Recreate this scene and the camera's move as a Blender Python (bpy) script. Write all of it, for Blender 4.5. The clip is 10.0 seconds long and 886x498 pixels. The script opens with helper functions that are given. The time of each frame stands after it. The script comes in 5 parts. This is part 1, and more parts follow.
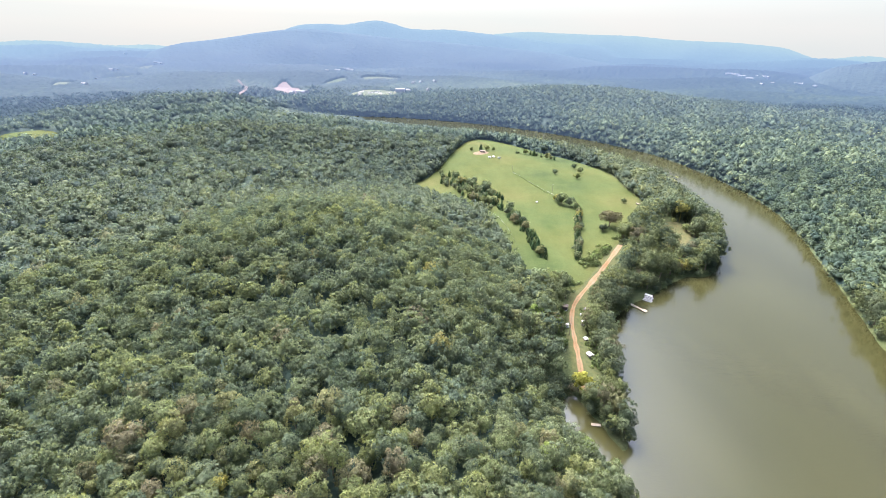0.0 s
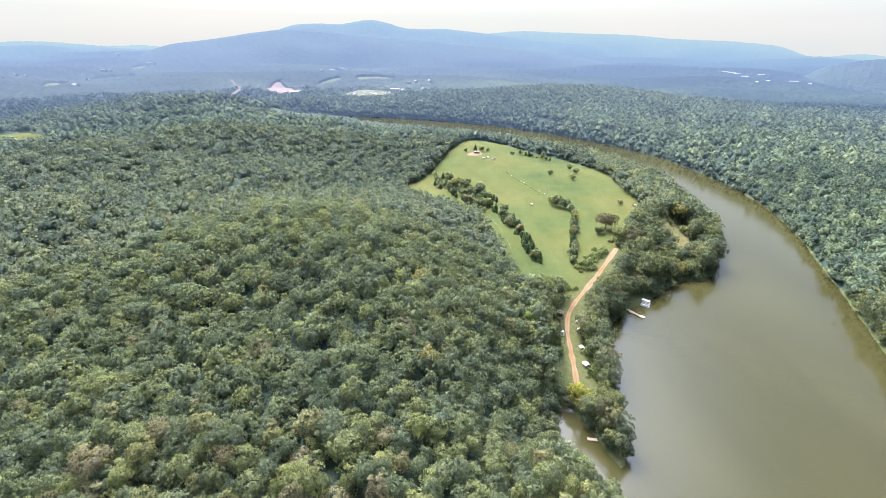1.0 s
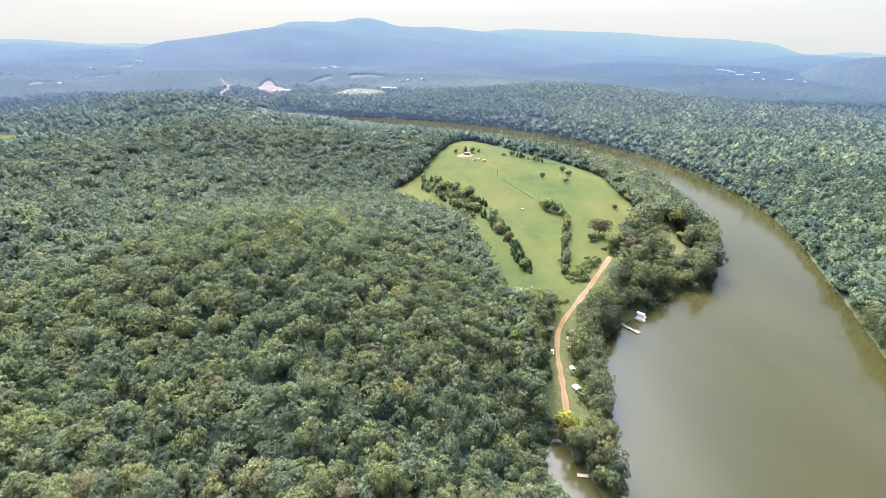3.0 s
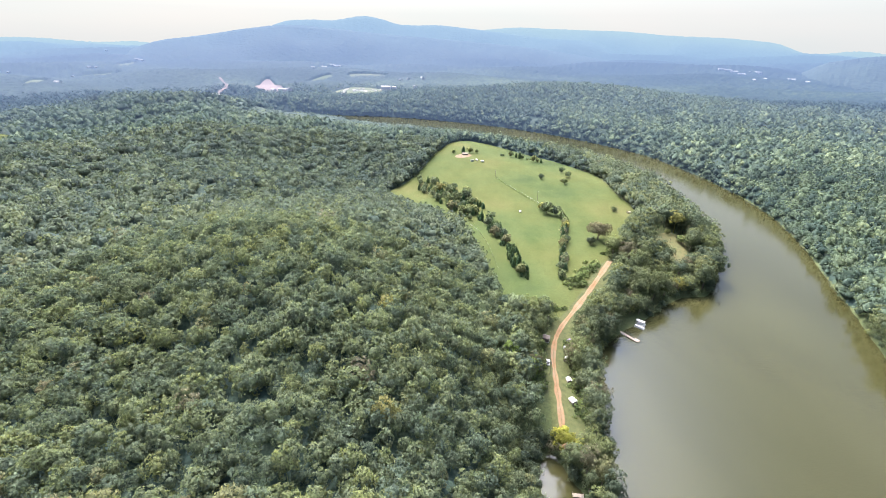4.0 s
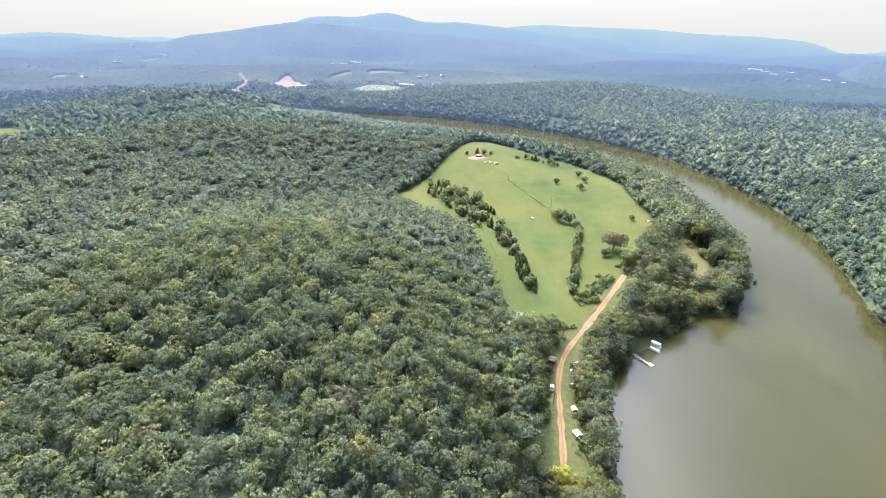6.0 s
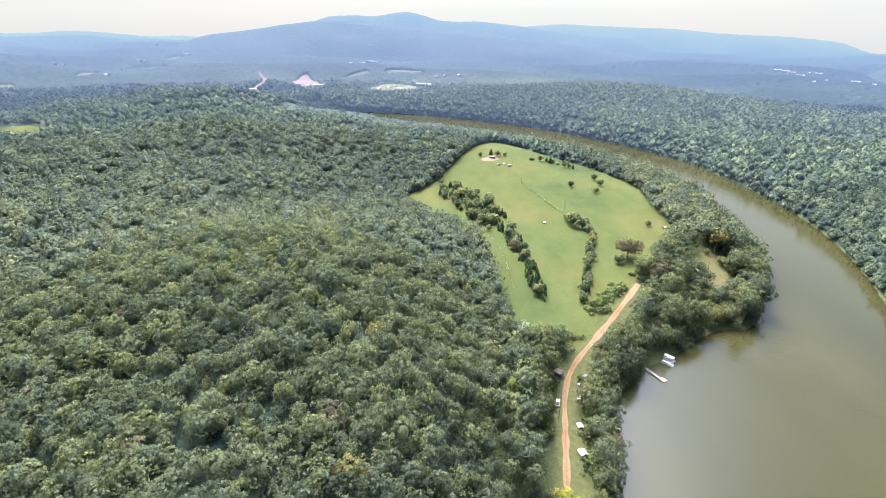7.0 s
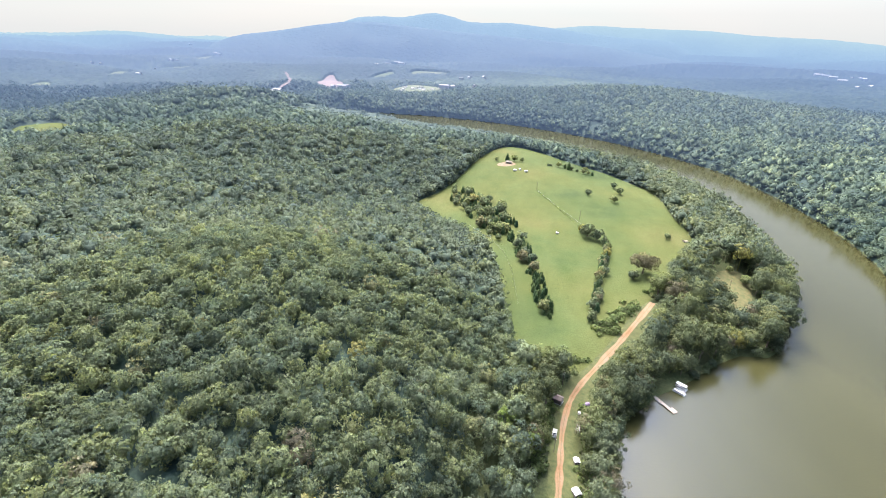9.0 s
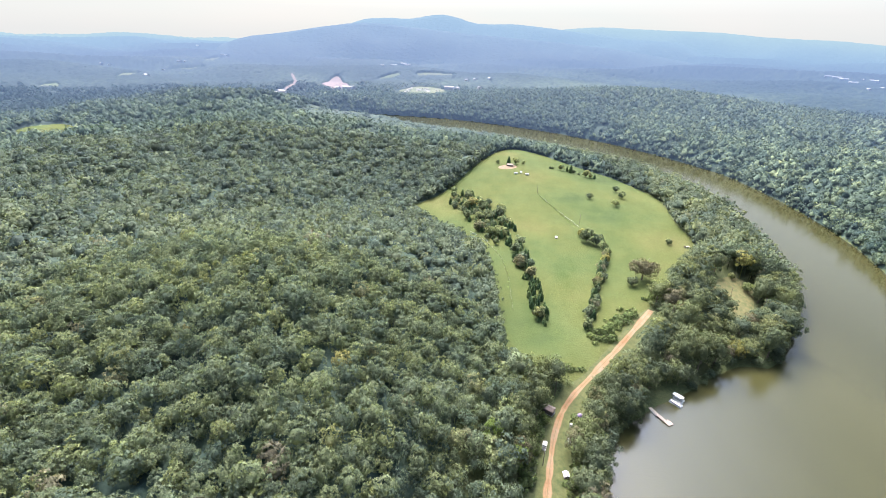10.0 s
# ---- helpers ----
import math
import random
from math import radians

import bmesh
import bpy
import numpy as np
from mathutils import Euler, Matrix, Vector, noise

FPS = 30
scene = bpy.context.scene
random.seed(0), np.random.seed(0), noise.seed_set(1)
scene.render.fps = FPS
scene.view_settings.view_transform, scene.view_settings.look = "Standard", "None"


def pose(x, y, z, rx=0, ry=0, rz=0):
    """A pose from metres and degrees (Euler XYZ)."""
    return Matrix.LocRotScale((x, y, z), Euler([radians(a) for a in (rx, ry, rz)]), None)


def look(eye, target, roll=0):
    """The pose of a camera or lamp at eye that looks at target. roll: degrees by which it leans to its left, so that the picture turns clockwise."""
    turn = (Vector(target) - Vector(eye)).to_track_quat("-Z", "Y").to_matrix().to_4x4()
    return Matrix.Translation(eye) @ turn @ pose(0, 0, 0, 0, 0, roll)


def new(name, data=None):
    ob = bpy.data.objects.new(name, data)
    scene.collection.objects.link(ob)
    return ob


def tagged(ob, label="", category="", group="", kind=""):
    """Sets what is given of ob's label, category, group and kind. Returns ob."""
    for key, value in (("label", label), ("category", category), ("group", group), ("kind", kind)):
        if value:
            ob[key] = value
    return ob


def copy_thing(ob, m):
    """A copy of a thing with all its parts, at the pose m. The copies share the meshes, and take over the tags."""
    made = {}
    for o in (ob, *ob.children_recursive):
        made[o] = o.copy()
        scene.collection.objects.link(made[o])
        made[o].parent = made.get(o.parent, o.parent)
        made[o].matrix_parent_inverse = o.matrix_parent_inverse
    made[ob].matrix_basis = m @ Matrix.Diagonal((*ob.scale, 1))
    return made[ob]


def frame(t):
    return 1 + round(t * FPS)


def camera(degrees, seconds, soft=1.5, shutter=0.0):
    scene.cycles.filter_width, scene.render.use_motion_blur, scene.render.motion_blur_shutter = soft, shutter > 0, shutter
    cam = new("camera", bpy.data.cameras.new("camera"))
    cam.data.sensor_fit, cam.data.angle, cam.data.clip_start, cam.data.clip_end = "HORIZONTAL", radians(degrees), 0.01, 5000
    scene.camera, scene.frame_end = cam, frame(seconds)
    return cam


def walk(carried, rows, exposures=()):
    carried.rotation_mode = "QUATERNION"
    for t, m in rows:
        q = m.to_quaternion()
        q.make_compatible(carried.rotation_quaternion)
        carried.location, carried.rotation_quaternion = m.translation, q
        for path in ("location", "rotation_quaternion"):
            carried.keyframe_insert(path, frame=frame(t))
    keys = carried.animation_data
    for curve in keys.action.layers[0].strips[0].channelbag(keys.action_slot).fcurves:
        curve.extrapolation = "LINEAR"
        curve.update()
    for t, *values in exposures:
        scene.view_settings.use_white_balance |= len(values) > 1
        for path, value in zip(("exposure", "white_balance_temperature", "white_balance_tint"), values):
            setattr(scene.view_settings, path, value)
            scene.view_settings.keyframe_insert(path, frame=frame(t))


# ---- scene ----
cam = camera(85.5, 10.0, soft=0.9)
PATH = [
    (0, (0.402, -0.681, 165.89), (0.406, 1.162, 165.114), 1.0),
    (0.5, (1.995, 3.613, 165.979), (2.004, 5.455, 165.202), 0.9),
    (1, (4.121, 9.59, 166.001), (4.137, 11.433, 165.223), 0.8),
    (1.5, (6.364, 14.815, 166.178), (6.386, 16.657, 165.398), 0.8),
    (2, (8.576, 20.527, 166.214), (8.604, 22.367, 165.432), 0.8),
    (2.5, (10.771, 26.207, 165.976), (10.804, 28.047, 165.193), 0.8),
    (4, (17.538, 41.445, 166.296), (17.568, 43.283, 165.507), 0.9),
    (4.5, (20.077, 46.394, 166.755), (20.088, 48.23, 165.963), 0.9),
    (5, (22.499, 51.466, 167.037), (22.493, 53.301, 166.242), 1.0),
    (5.5, (25.03, 56.373, 167.13), (25.011, 58.207, 166.333), 1.1),
    (7, (33.428, 70.216, 167.547), (33.314, 72.044, 166.744), 1.3),
    (7.5, (36.51, 74.695, 167.766), (36.378, 76.522, 166.962), 1.3),
    (8, (39.47, 78.992, 167.956), (39.32, 80.817, 167.151), 1.4),
    (8.5, (42.657, 82.814, 168.301), (42.488, 84.638, 167.498), 1.5),
    (9, (46.257, 86.725, 168.438), (46.044, 88.545, 167.636), 1.6),
    (9.5, (49.87, 89.953, 168.997), (49.629, 91.769, 168.195), 1.6),
    (10, (53.598, 93.126, 169.013), (53.357, 94.944, 168.215), 1.6),
]
walk(cam, [(t, look(eye, target, roll)) for t, eye, target, roll in PATH], exposures=((0.0, 0.42), (10.0, 0.42)))

# ---------------------------------------------------------------- light
SUN_AZ, SUN_EL = -20.0, 54.0          # degrees from straight ahead (+y), to the right positive
sun = new("sun", bpy.data.lights.new("sun", "SUN"))
sun.data.energy, sun.data.angle, sun.data.color = 1.08, radians(0.9), (1.0, 0.96, 0.89)
ca, ce = radians(SUN_AZ), radians(SUN_EL)
sun.matrix_world = look((0, 0, 0), (-math.sin(ca) * math.cos(ce), -math.cos(ca) * math.cos(ce), -math.sin(ce)))

world = bpy.data.worlds.new("world")
scene.world = world
world.use_nodes = True
wn, wl = world.node_tree.nodes, world.node_tree.links
wn.clear()
sky = wn.new("ShaderNodeTexSky")
sky.sky_type, sky.sun_disc = "NISHITA", False
sky.sun_elevation, sky.sun_rotation = ce, ca
sky.dust_density, sky.air_density = 2.5, 1.0
scaled = wn.new("ShaderNodeVectorMath")
scaled.operation = "SCALE"
scaled.inputs["Scale"].default_value = 0.58
wl.new(sky.outputs[0], scaled.inputs[0])
# a thin white overcast veils the blue, heavier and lighter in soft streaks
wt = wn.new("ShaderNodeTexCoord")
wm = wn.new("ShaderNodeMapping")
wm.inputs["Scale"].default_value = (1.0, 1.0, 5.0)
wnoise = wn.new("ShaderNodeTexNoise")
wnoise.inputs["Scale"].default_value, wnoise.inputs["Detail"].default_value = 2.2, 4
wl.new(wt.outputs["Generated"], wm.inputs[0])
wl.new(wm.outputs[0], wnoise.inputs["Vector"])
wr = wn.new("ShaderNodeValToRGB")
wr.color_ramp.elements[0].position, wr.color_ramp.elements[0].color = 0.3, (0.78, 0.83, 0.85, 1)
wr.color_ramp.elements[1].position, wr.color_ramp.elements[1].color = 0.6, (0.845, 0.842, 0.855, 1)
wl.new(wnoise.outputs[0], wr.inputs[0])
wmix = wn.new("ShaderNodeMix")
wmix.data_type = "RGBA"
# the veil is white low down and lets the blue through overhead
wsep = wn.new("ShaderNodeSeparateXYZ")
wl.new(wt.outputs["Generated"], wsep.inputs[0])
wveil = wn.new("ShaderNodeMapRange")
for i, v in ((1, 0.05), (2, 0.6), (3, 0.95), (4, 0.2)):
    wveil.inputs[i].default_value = v
wl.new(wsep.outputs["Z"], wveil.inputs[0])
wl.new(wveil.outputs[0], wmix.inputs[0])
wl.new(scaled.outputs[0], wmix.inputs[6])
wl.new(wr.outputs[0], wmix.inputs[7])
# bright haze round the sun
toward = wn.new("ShaderNodeVectorMath")
toward.operation = "DOT_PRODUCT"
toward.inputs[1].default_value = (math.sin(ca) * math.cos(ce), math.cos(ca) * math.cos(ce), math.sin(ce))
wl.new(wt.outputs["Generated"], toward.inputs[0])
aureole = wn.new("ShaderNodeMapRange")
aureole.interpolation_type = "SMOOTHERSTEP"
for i, v in ((1, 0.62), (2, 1.05), (3, 1.0), (4, 8.0)):
    aureole.inputs[i].default_value = v
wl.new(toward.outputs["Value"], aureole.inputs[0])
wbright = wn.new("ShaderNodeVectorMath")
wbright.operation = "SCALE"
wl.new(wmix.outputs[2], wbright.inputs[0])
wl.new(aureole.outputs[0], wbright.inputs["Scale"])
bg = wn.new("ShaderNodeBackground")
wout = wn.new("ShaderNodeOutputWorld")
wl.new(wbright.outputs[0], bg.inputs[0])
bg.inputs["Strength"].default_value = 0.74
wl.new(bg.outputs[0], wout.inputs[0])


# ---------------------------------------------------------------- materials
class Nodes:
    """A material's node tree, with short calls for the usual nodes."""

    def __init__(self, name):
        self.mat = bpy.data.materials.new(name)
        self.mat.use_nodes = True
        self.n, self.l = self.mat.node_tree.nodes, self.mat.node_tree.links
        self.n.clear()
        self.out = self.n.new("ShaderNodeOutputMaterial")

    def node(self, kind, **inputs):
        made = self.n.new(kind)
        for key, value in inputs.items():
            self.put(made.inputs[key.replace("_", " ")], value)
        return made

    def put(self, socket, value):
        if isinstance(value, bpy.types.NodeSocket):
            self.l.new(value, socket)
        else:
            socket.default_value = value

    def noise(self, scale, detail=3, rough=0.55, stretch=(1, 1, 1), world=True):
        coord = self.n.new("ShaderNodeNewGeometry").outputs["Position"] if world else self.n.new("ShaderNodeTexCoord").outputs["Object"]
        m = self.n.new("ShaderNodeMapping")
        m.inputs["Scale"].default_value = stretch
        self.l.new(coord, m.inputs[0])
        t = self.node("ShaderNodeTexNoise", Scale=scale, Detail=detail, Roughness=rough)
        self.l.new(m.outputs[0], t.inputs["Vector"])
        return t.outputs[0]

    def ramp(self, fac, stops):
        r = self.n.new("ShaderNodeValToRGB")
        e = r.color_ramp.elements
        e[0].position, e[0].color = stops[0][0], (*stops[0][1], 1)
        e[1].position, e[1].color = stops[-1][0], (*stops[-1][1], 1)
        for p, c in stops[1:-1]:
            e.new(p).color = (*c, 1)
        self.put(r.inputs[0], fac)
        return r.outputs[0]

    def mix(self, fac, a, b, blend="MIX"):
        m = self.n.new("ShaderNodeMix")
        m.data_type, m.blend_type = "RGBA", blend
        for i, v in ((0, fac), (6, a), (7, b)):
            self.put(m.inputs[i], (*v, 1) if isinstance(v, tuple) and len(v) == 3 else v)
        return m.outputs[2]

    def math(self, op, a, b=0.0):
        m = self.n.new("ShaderNodeMath")
        m.operation = op
        self.put(m.inputs[0], a)
        self.put(m.inputs[1], b)
        return m.outputs[0]

    def span(self, value, a, b, c, d):
        m = self.node("ShaderNodeMapRange")
        for i, v in enumerate((value, a, b, c, d)):
            self.put(m.inputs[i], v)
        return m.outputs[0]

    def bump(self, height, distance, strength=1.0):
        return self.node("ShaderNodeBump", Height=height, Distance=distance, Strength=strength).outputs[0]

    def surface(self, colour, rough=0.8, spec=0.3, metal=0.0, normal=None, **more):
        p = self.node("ShaderNodeBsdfPrincipled", Base_Color=colour if not isinstance(colour, tuple) else (*colour, 1), Roughness=rough, Metallic=metal)
        p.inputs["Specular IOR Level"].default_value = spec
        if normal is not None:
            self.l.new(normal, p.inputs["Normal"])
        for key, value in more.items():
            self.put(p.inputs[key.replace("_", " ")], value)
        return p.outputs[0]

    def haze_glow(self, shader):
        """Painted haze: blue emission mixed in past 560 m, more the farther off."""
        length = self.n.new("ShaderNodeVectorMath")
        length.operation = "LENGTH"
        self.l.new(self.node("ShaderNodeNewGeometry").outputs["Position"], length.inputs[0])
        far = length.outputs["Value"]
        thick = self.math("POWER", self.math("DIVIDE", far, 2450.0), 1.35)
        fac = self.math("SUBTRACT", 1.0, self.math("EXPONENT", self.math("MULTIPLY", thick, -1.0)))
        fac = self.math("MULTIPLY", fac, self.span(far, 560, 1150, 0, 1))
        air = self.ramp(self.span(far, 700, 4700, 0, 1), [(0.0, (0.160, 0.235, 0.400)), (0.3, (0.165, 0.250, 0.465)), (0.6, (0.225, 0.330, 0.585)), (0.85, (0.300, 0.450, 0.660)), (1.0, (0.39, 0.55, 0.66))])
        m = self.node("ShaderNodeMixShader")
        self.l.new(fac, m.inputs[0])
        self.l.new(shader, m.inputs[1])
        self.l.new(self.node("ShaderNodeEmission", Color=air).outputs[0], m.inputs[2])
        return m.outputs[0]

    def done(self, shader):
        self.l.new(shader, self.out.inputs[0])
        return self.mat


def leaf_material(name, stops, each_object, glow=0.5, grain_scale=3.0, hazed=False, least=0.0, mottle=1.0, spread=0.34):
    """Leaves: a tint for each tree, a lighter or darker turn for each clump, some light let through."""
    g = Nodes(name)
    if each_object:
        tint = g.span(g.node("ShaderNodeObjectInfo").outputs["Random"], 0, 1, least, 1)
    else:
        a = g.node("ShaderNodeAttribute")
        a.attribute_name = "tint"
        tint = a.outputs["Fac"]
    island = g.node("ShaderNodeNewGeometry").outputs["Random Per Island"]
    shade = g.span(island, 0, 1, 1 - spread, 1 + spread)
    patch = g.span(g.noise(0.03, 2), 0.3, 0.7, 0.88, 1.12)
    grain = g.noise(grain_scale, 3, 0.6)
    base = g.mix(1.0, g.ramp(tint, stops), g.math("MULTIPLY", shade, patch), "MULTIPLY")
    base = g.mix(1.0, base, g.ramp(grain, [(0.3, tuple(1 - mottle * k for k in (0.28, 0.26, 0.24))), (0.7, tuple(1 + mottle * k for k in (0.26, 0.24, 0.18)))]), "MULTIPLY")
    body = g.surface(base, rough=0.8, spec=0.06, normal=g.bump(grain, 0.35, 0.7))
    through_light = g.node("ShaderNodeBsdfTranslucent", Color=g.mix(1.0, base, (1.15, 1.12, 0.72), "MULTIPLY")).outputs[0]
    m = g.node("ShaderNodeMixShader", Fac=glow)
    g.l.new(body, m.inputs[1])
    g.l.new(through_light, m.inputs[2])
    return g.done(g.haze_glow(m.outputs[0]) if hazed else m.outputs[0])


# low stops painted dark and bluish, for haze on the farther woods
GREENS = [(0.0, (0.054, 0.077, 0.066)), (0.14, (0.066, 0.091, 0.072)), (0.28, (0.085, 0.112, 0.078)), (0.5, (0.107, 0.132, 0.082)), (0.72, (0.127, 0.153, 0.081)),
          (0.90, (0.147, 0.168, 0.078)), (0.955, (0.143, 0.144, 0.089)), (0.985, (0.136, 0.128, 0.091)), (1.0, (0.20, 0.195, 0.068))]
DARKS = [(0.0, (0.034, 0.062, 0.030)), (0.6, (0.048, 0.080, 0.034)), (1.0, (0.075, 0.105, 0.040))]
leaf_each = leaf_material("leaves_of_single_trees", GREENS, True, least=0.24)
leaf_woods = leaf_material("leaves_of_woods", [(p, (0.86 * r, 0.88 * g, 0.95 * b)) for p, (r, g, b) in GREENS], False, mottle=1.4)

# greens darkened and blued with distance, standing in for haze and cloud shade
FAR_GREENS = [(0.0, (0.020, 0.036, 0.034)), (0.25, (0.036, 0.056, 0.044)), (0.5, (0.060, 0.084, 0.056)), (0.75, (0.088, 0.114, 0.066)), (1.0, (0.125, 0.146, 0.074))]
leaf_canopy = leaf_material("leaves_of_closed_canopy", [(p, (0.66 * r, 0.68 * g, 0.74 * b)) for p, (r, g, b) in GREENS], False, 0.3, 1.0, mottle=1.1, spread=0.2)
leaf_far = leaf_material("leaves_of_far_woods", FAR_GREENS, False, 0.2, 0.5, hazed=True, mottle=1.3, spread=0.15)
leaf_bank = leaf_material("leaves_of_riverside_trees", [(p, tuple(0.78 * v for v in c)) for p, c in GREENS], True, least=0.2)
cedar_leaf = leaf_material("cedar_needles", DARKS, True, 0.15)
shrub_leaf = leaf_material("shrub_leaves", [(0.0, (0.075, 0.105, 0.045)), (1.0, (0.12, 0.15, 0.06))], True)
lime_leaf = leaf_material("bright_green_leaves", [(0.0, (0.115, 0.160, 0.048)), (1.0, (0.150, 0.185, 0.058))], True)
yellow_leaf = leaf_material("yellow_green_leaves", [(0.0, (0.19, 0.20, 0.045)), (1.0, (0.25, 0.245, 0.055))], True)
thin_leaf = leaf_material("sparse_browning_leaves", [(0.0, (0.080, 0.085, 0.055)), (1.0, (0.105, 0.10, 0.065))], True)


def bark_material():
    g = Nodes("bark")
    n = g.noise(1.2, 5, 0.6, (3, 3, 0.6), world=False)
    return g.done(g.surface(g.ramp(n, [(0.3, (0.06, 0.048, 0.036)), (0.7, (0.17, 0.145, 0.115))]), rough=0.9, normal=g.bump(n, 0.05)))


bark = bark_material()


def ground_material():
    g = Nodes("woodland_floor")
    a, b = g.noise(0.05, 4), g.noise(0.9, 5)
    c = g.mix(a, g.ramp(b, [(0.3, (0.026, 0.030, 0.014)), (0.7, (0.055, 0.055, 0.028))]), g.ramp(b, [(0.3, (0.026, 0.040, 0.016)), (0.7, (0.055, 0.075, 0.026))]))
    return g.done(g.surface(c, rough=0.95, spec=0.1, normal=g.bump(b, 0.3)))


def pasture_material():
    g = Nodes("pasture_grass")
    big, mid, fine = g.noise(0.011, 4, 0.6), g.noise(0.05, 5, 0.65, (1.0, 0.45, 1)), g.noise(1.1, 4)
    c = g.ramp(big, [(0.30, (0.028, 0.041, 0.016)), (0.42, (0.039, 0.053, 0.019)), (0.56, (0.050, 0.058, 0.020)), (0.70, (0.062, 0.062, 0.024))])
    c = g.mix(1.0, c, g.ramp(mid, [(0.3, (0.84, 0.88, 0.82)), (0.7, (1.14, 1.1, 1.16))]), "MULTIPLY")
    c = g.mix(1.0, c, g.ramp(fine, [(0.25, (0.72, 0.76, 0.70)), (0.75, (1.22, 1.2, 1.22))]), "MULTIPLY")
    return g.done(g.surface(c, rough=0.95, spec=0.03, normal=g.bump(fine, 0.25)))


def dirt_material(name, dark, light, scale=0.35):
    g = Nodes(name)
    a, b = g.noise(scale, 5, 0.65), g.noise(3.0, 4)
    c = g.mix(1.0, g.ramp(a, [(0.3, dark), (0.68, light)]), g.ramp(b, [(0.25, (0.78, 0.78, 0.78)), (0.75, (1.15, 1.15, 1.15))]), "MULTIPLY")
    return g.done(g.surface(c, rough=0.95, spec=0.1, normal=g.bump(b, 0.08)))


def track_material():
    """A dirt road: two bare wheel tracks, with weeds along the middle and ragged edges."""
    g = Nodes("orange_dirt_road")
    a = g.node("ShaderNodeAttribute")
    a.attribute_name = "tint"
    off = a.outputs["Fac"]
    wide, fine = g.noise(0.12, 4, 0.6), g.noise(1.4, 5, 0.7)
    bare = g.ramp(wide, [(0.35, (0.130, 0.070, 0.035)), (0.52, (0.145, 0.095, 0.056)), (0.68, (0.145, 0.112, 0.080))])
    bare = g.mix(1.0, bare, g.ramp(fine, [(0.3, (0.74, 0.74, 0.74)), (0.7, (1.2, 1.2, 1.2))]), "MULTIPLY")
    track = g.math("MULTIPLY", g.span(g.math("ABSOLUTE", g.math("SUBTRACT", off, 0.26)), 0.08, 0.02, 0, 1), 0.35)
    bare = g.mix(track, bare, (0.175, 0.115, 0.074))
    weeds = g.math("MAXIMUM", g.span(g.math("ADD", g.math("MULTIPLY", off, -4.0), fine), 0.32, 0.50, 0, 0.75), g.span(g.math("ADD", off, g.math("MULTIPLY", fine, 0.35)), 0.53, 0.62, 0, 1))
    c = g.mix(weeds, bare, (0.045, 0.056, 0.021))
    return g.done(g.surface(c, rough=0.95, spec=0.1, normal=g.bump(fine, 0.08)))


def water_material():
    g = Nodes("muddy_river_water")
    big = g.noise(0.006, 3, 0.5, (1.6, 0.7, 1))
    c = g.ramp(big, [(0.3, (0.020, 0.020, 0.0075)), (0.7, (0.029, 0.029, 0.012))])
    ripple, swell = g.noise(0.55, 3, 0.6, (1.0, 1.7, 1)), g.noise(0.05, 3, 0.5)
    rough = g.span(swell, 0.35, 0.65, 0.03, 0.09)
    return g.done(g.surface(c, rough=rough, spec=0.4, IOR=1.33, normal=g.bump(ripple, 0.10, 0.5)))


def plain_material(name, colour, rough=0.6, spec=0.4, metal=0.0, wear=0.18, scale=2.0, world=True):
    """Paint, metal or board with soiling at two scales."""
    g = Nodes(name)
    a, b = g.noise(scale, 4, 0.6, world=world), g.noise(scale * 7, 3, world=world)
    lo, hi = tuple(v * (1 - wear) for v in colour), tuple(min(1.0, v * (1 + wear * 0.5)) for v in colour)
    c = g.mix(1.0, g.ramp(a, [(0.3, lo), (0.7, hi)]), g.ramp(b, [(0.3, (0.93, 0.93, 0.92)), (0.7, (1.04, 1.04, 1.04))]), "MULTIPLY")
    return g.done(g.surface(c, rough=rough, spec=spec, metal=metal, normal=g.bump(b, 0.004)))


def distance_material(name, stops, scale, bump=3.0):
    """The far backdrop: mottled colour with the haze of distance painted in as glow."""
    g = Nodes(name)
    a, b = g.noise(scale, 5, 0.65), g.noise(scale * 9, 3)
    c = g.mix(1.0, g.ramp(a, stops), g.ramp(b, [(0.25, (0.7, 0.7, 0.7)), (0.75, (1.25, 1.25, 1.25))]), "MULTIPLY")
    return g.done(g.haze_glow(g.surface(c, rough=0.9, spec=0.1, normal=g.bump(b, bump))))


ground_mat, pasture_mat, water_mat = ground_material(), pasture_material(), water_material()
road_mat = track_material()
red_dirt = dirt_material("bare_red_dirt", (0.085, 0.058, 0.038), (0.16, 0.12, 0.085))
dry_grass = dirt_material("dry_grass", (0.045, 0.056, 0.021), (0.105, 0.092, 0.042))
verge_mat = dirt_material("verge_grass", (0.030, 0.042, 0.016), (0.066, 0.068, 0.028))
white_metal = plain_material("white_roof_metal", (0.42, 0.42, 0.42), 0.45)
grey_metal = plain_material("grey_sheet_metal", (0.42, 0.43, 0.44), 0.5)
board_mat = plain_material("weathered_boards", (0.20, 0.17, 0.14), 0.85)
dark_board = plain_material("dark_stained_boards", (0.07, 0.055, 0.05), 0.8)
white_paint = plain_material("white_paint", (0.40, 0.40, 0.39), 0.5)
alu_mat = plain_material("dull_aluminium", (0.6, 0.61, 0.62), 0.4, metal=0.6)
black_mat = plain_material("black_rubber", (0.03, 0.03, 0.03), 0.8)
glass_dark = plain_material("dark_window_glass", (0.03, 0.04, 0.05), 0.08, spec=0.6, wear=0.0)
blue_mat = plain_material("blue_tarpaulin", (0.10, 0.16, 0.33), 0.55)
purple_mat = plain_material("faded_purple_cover", (0.16, 0.11, 0.22), 0.7)
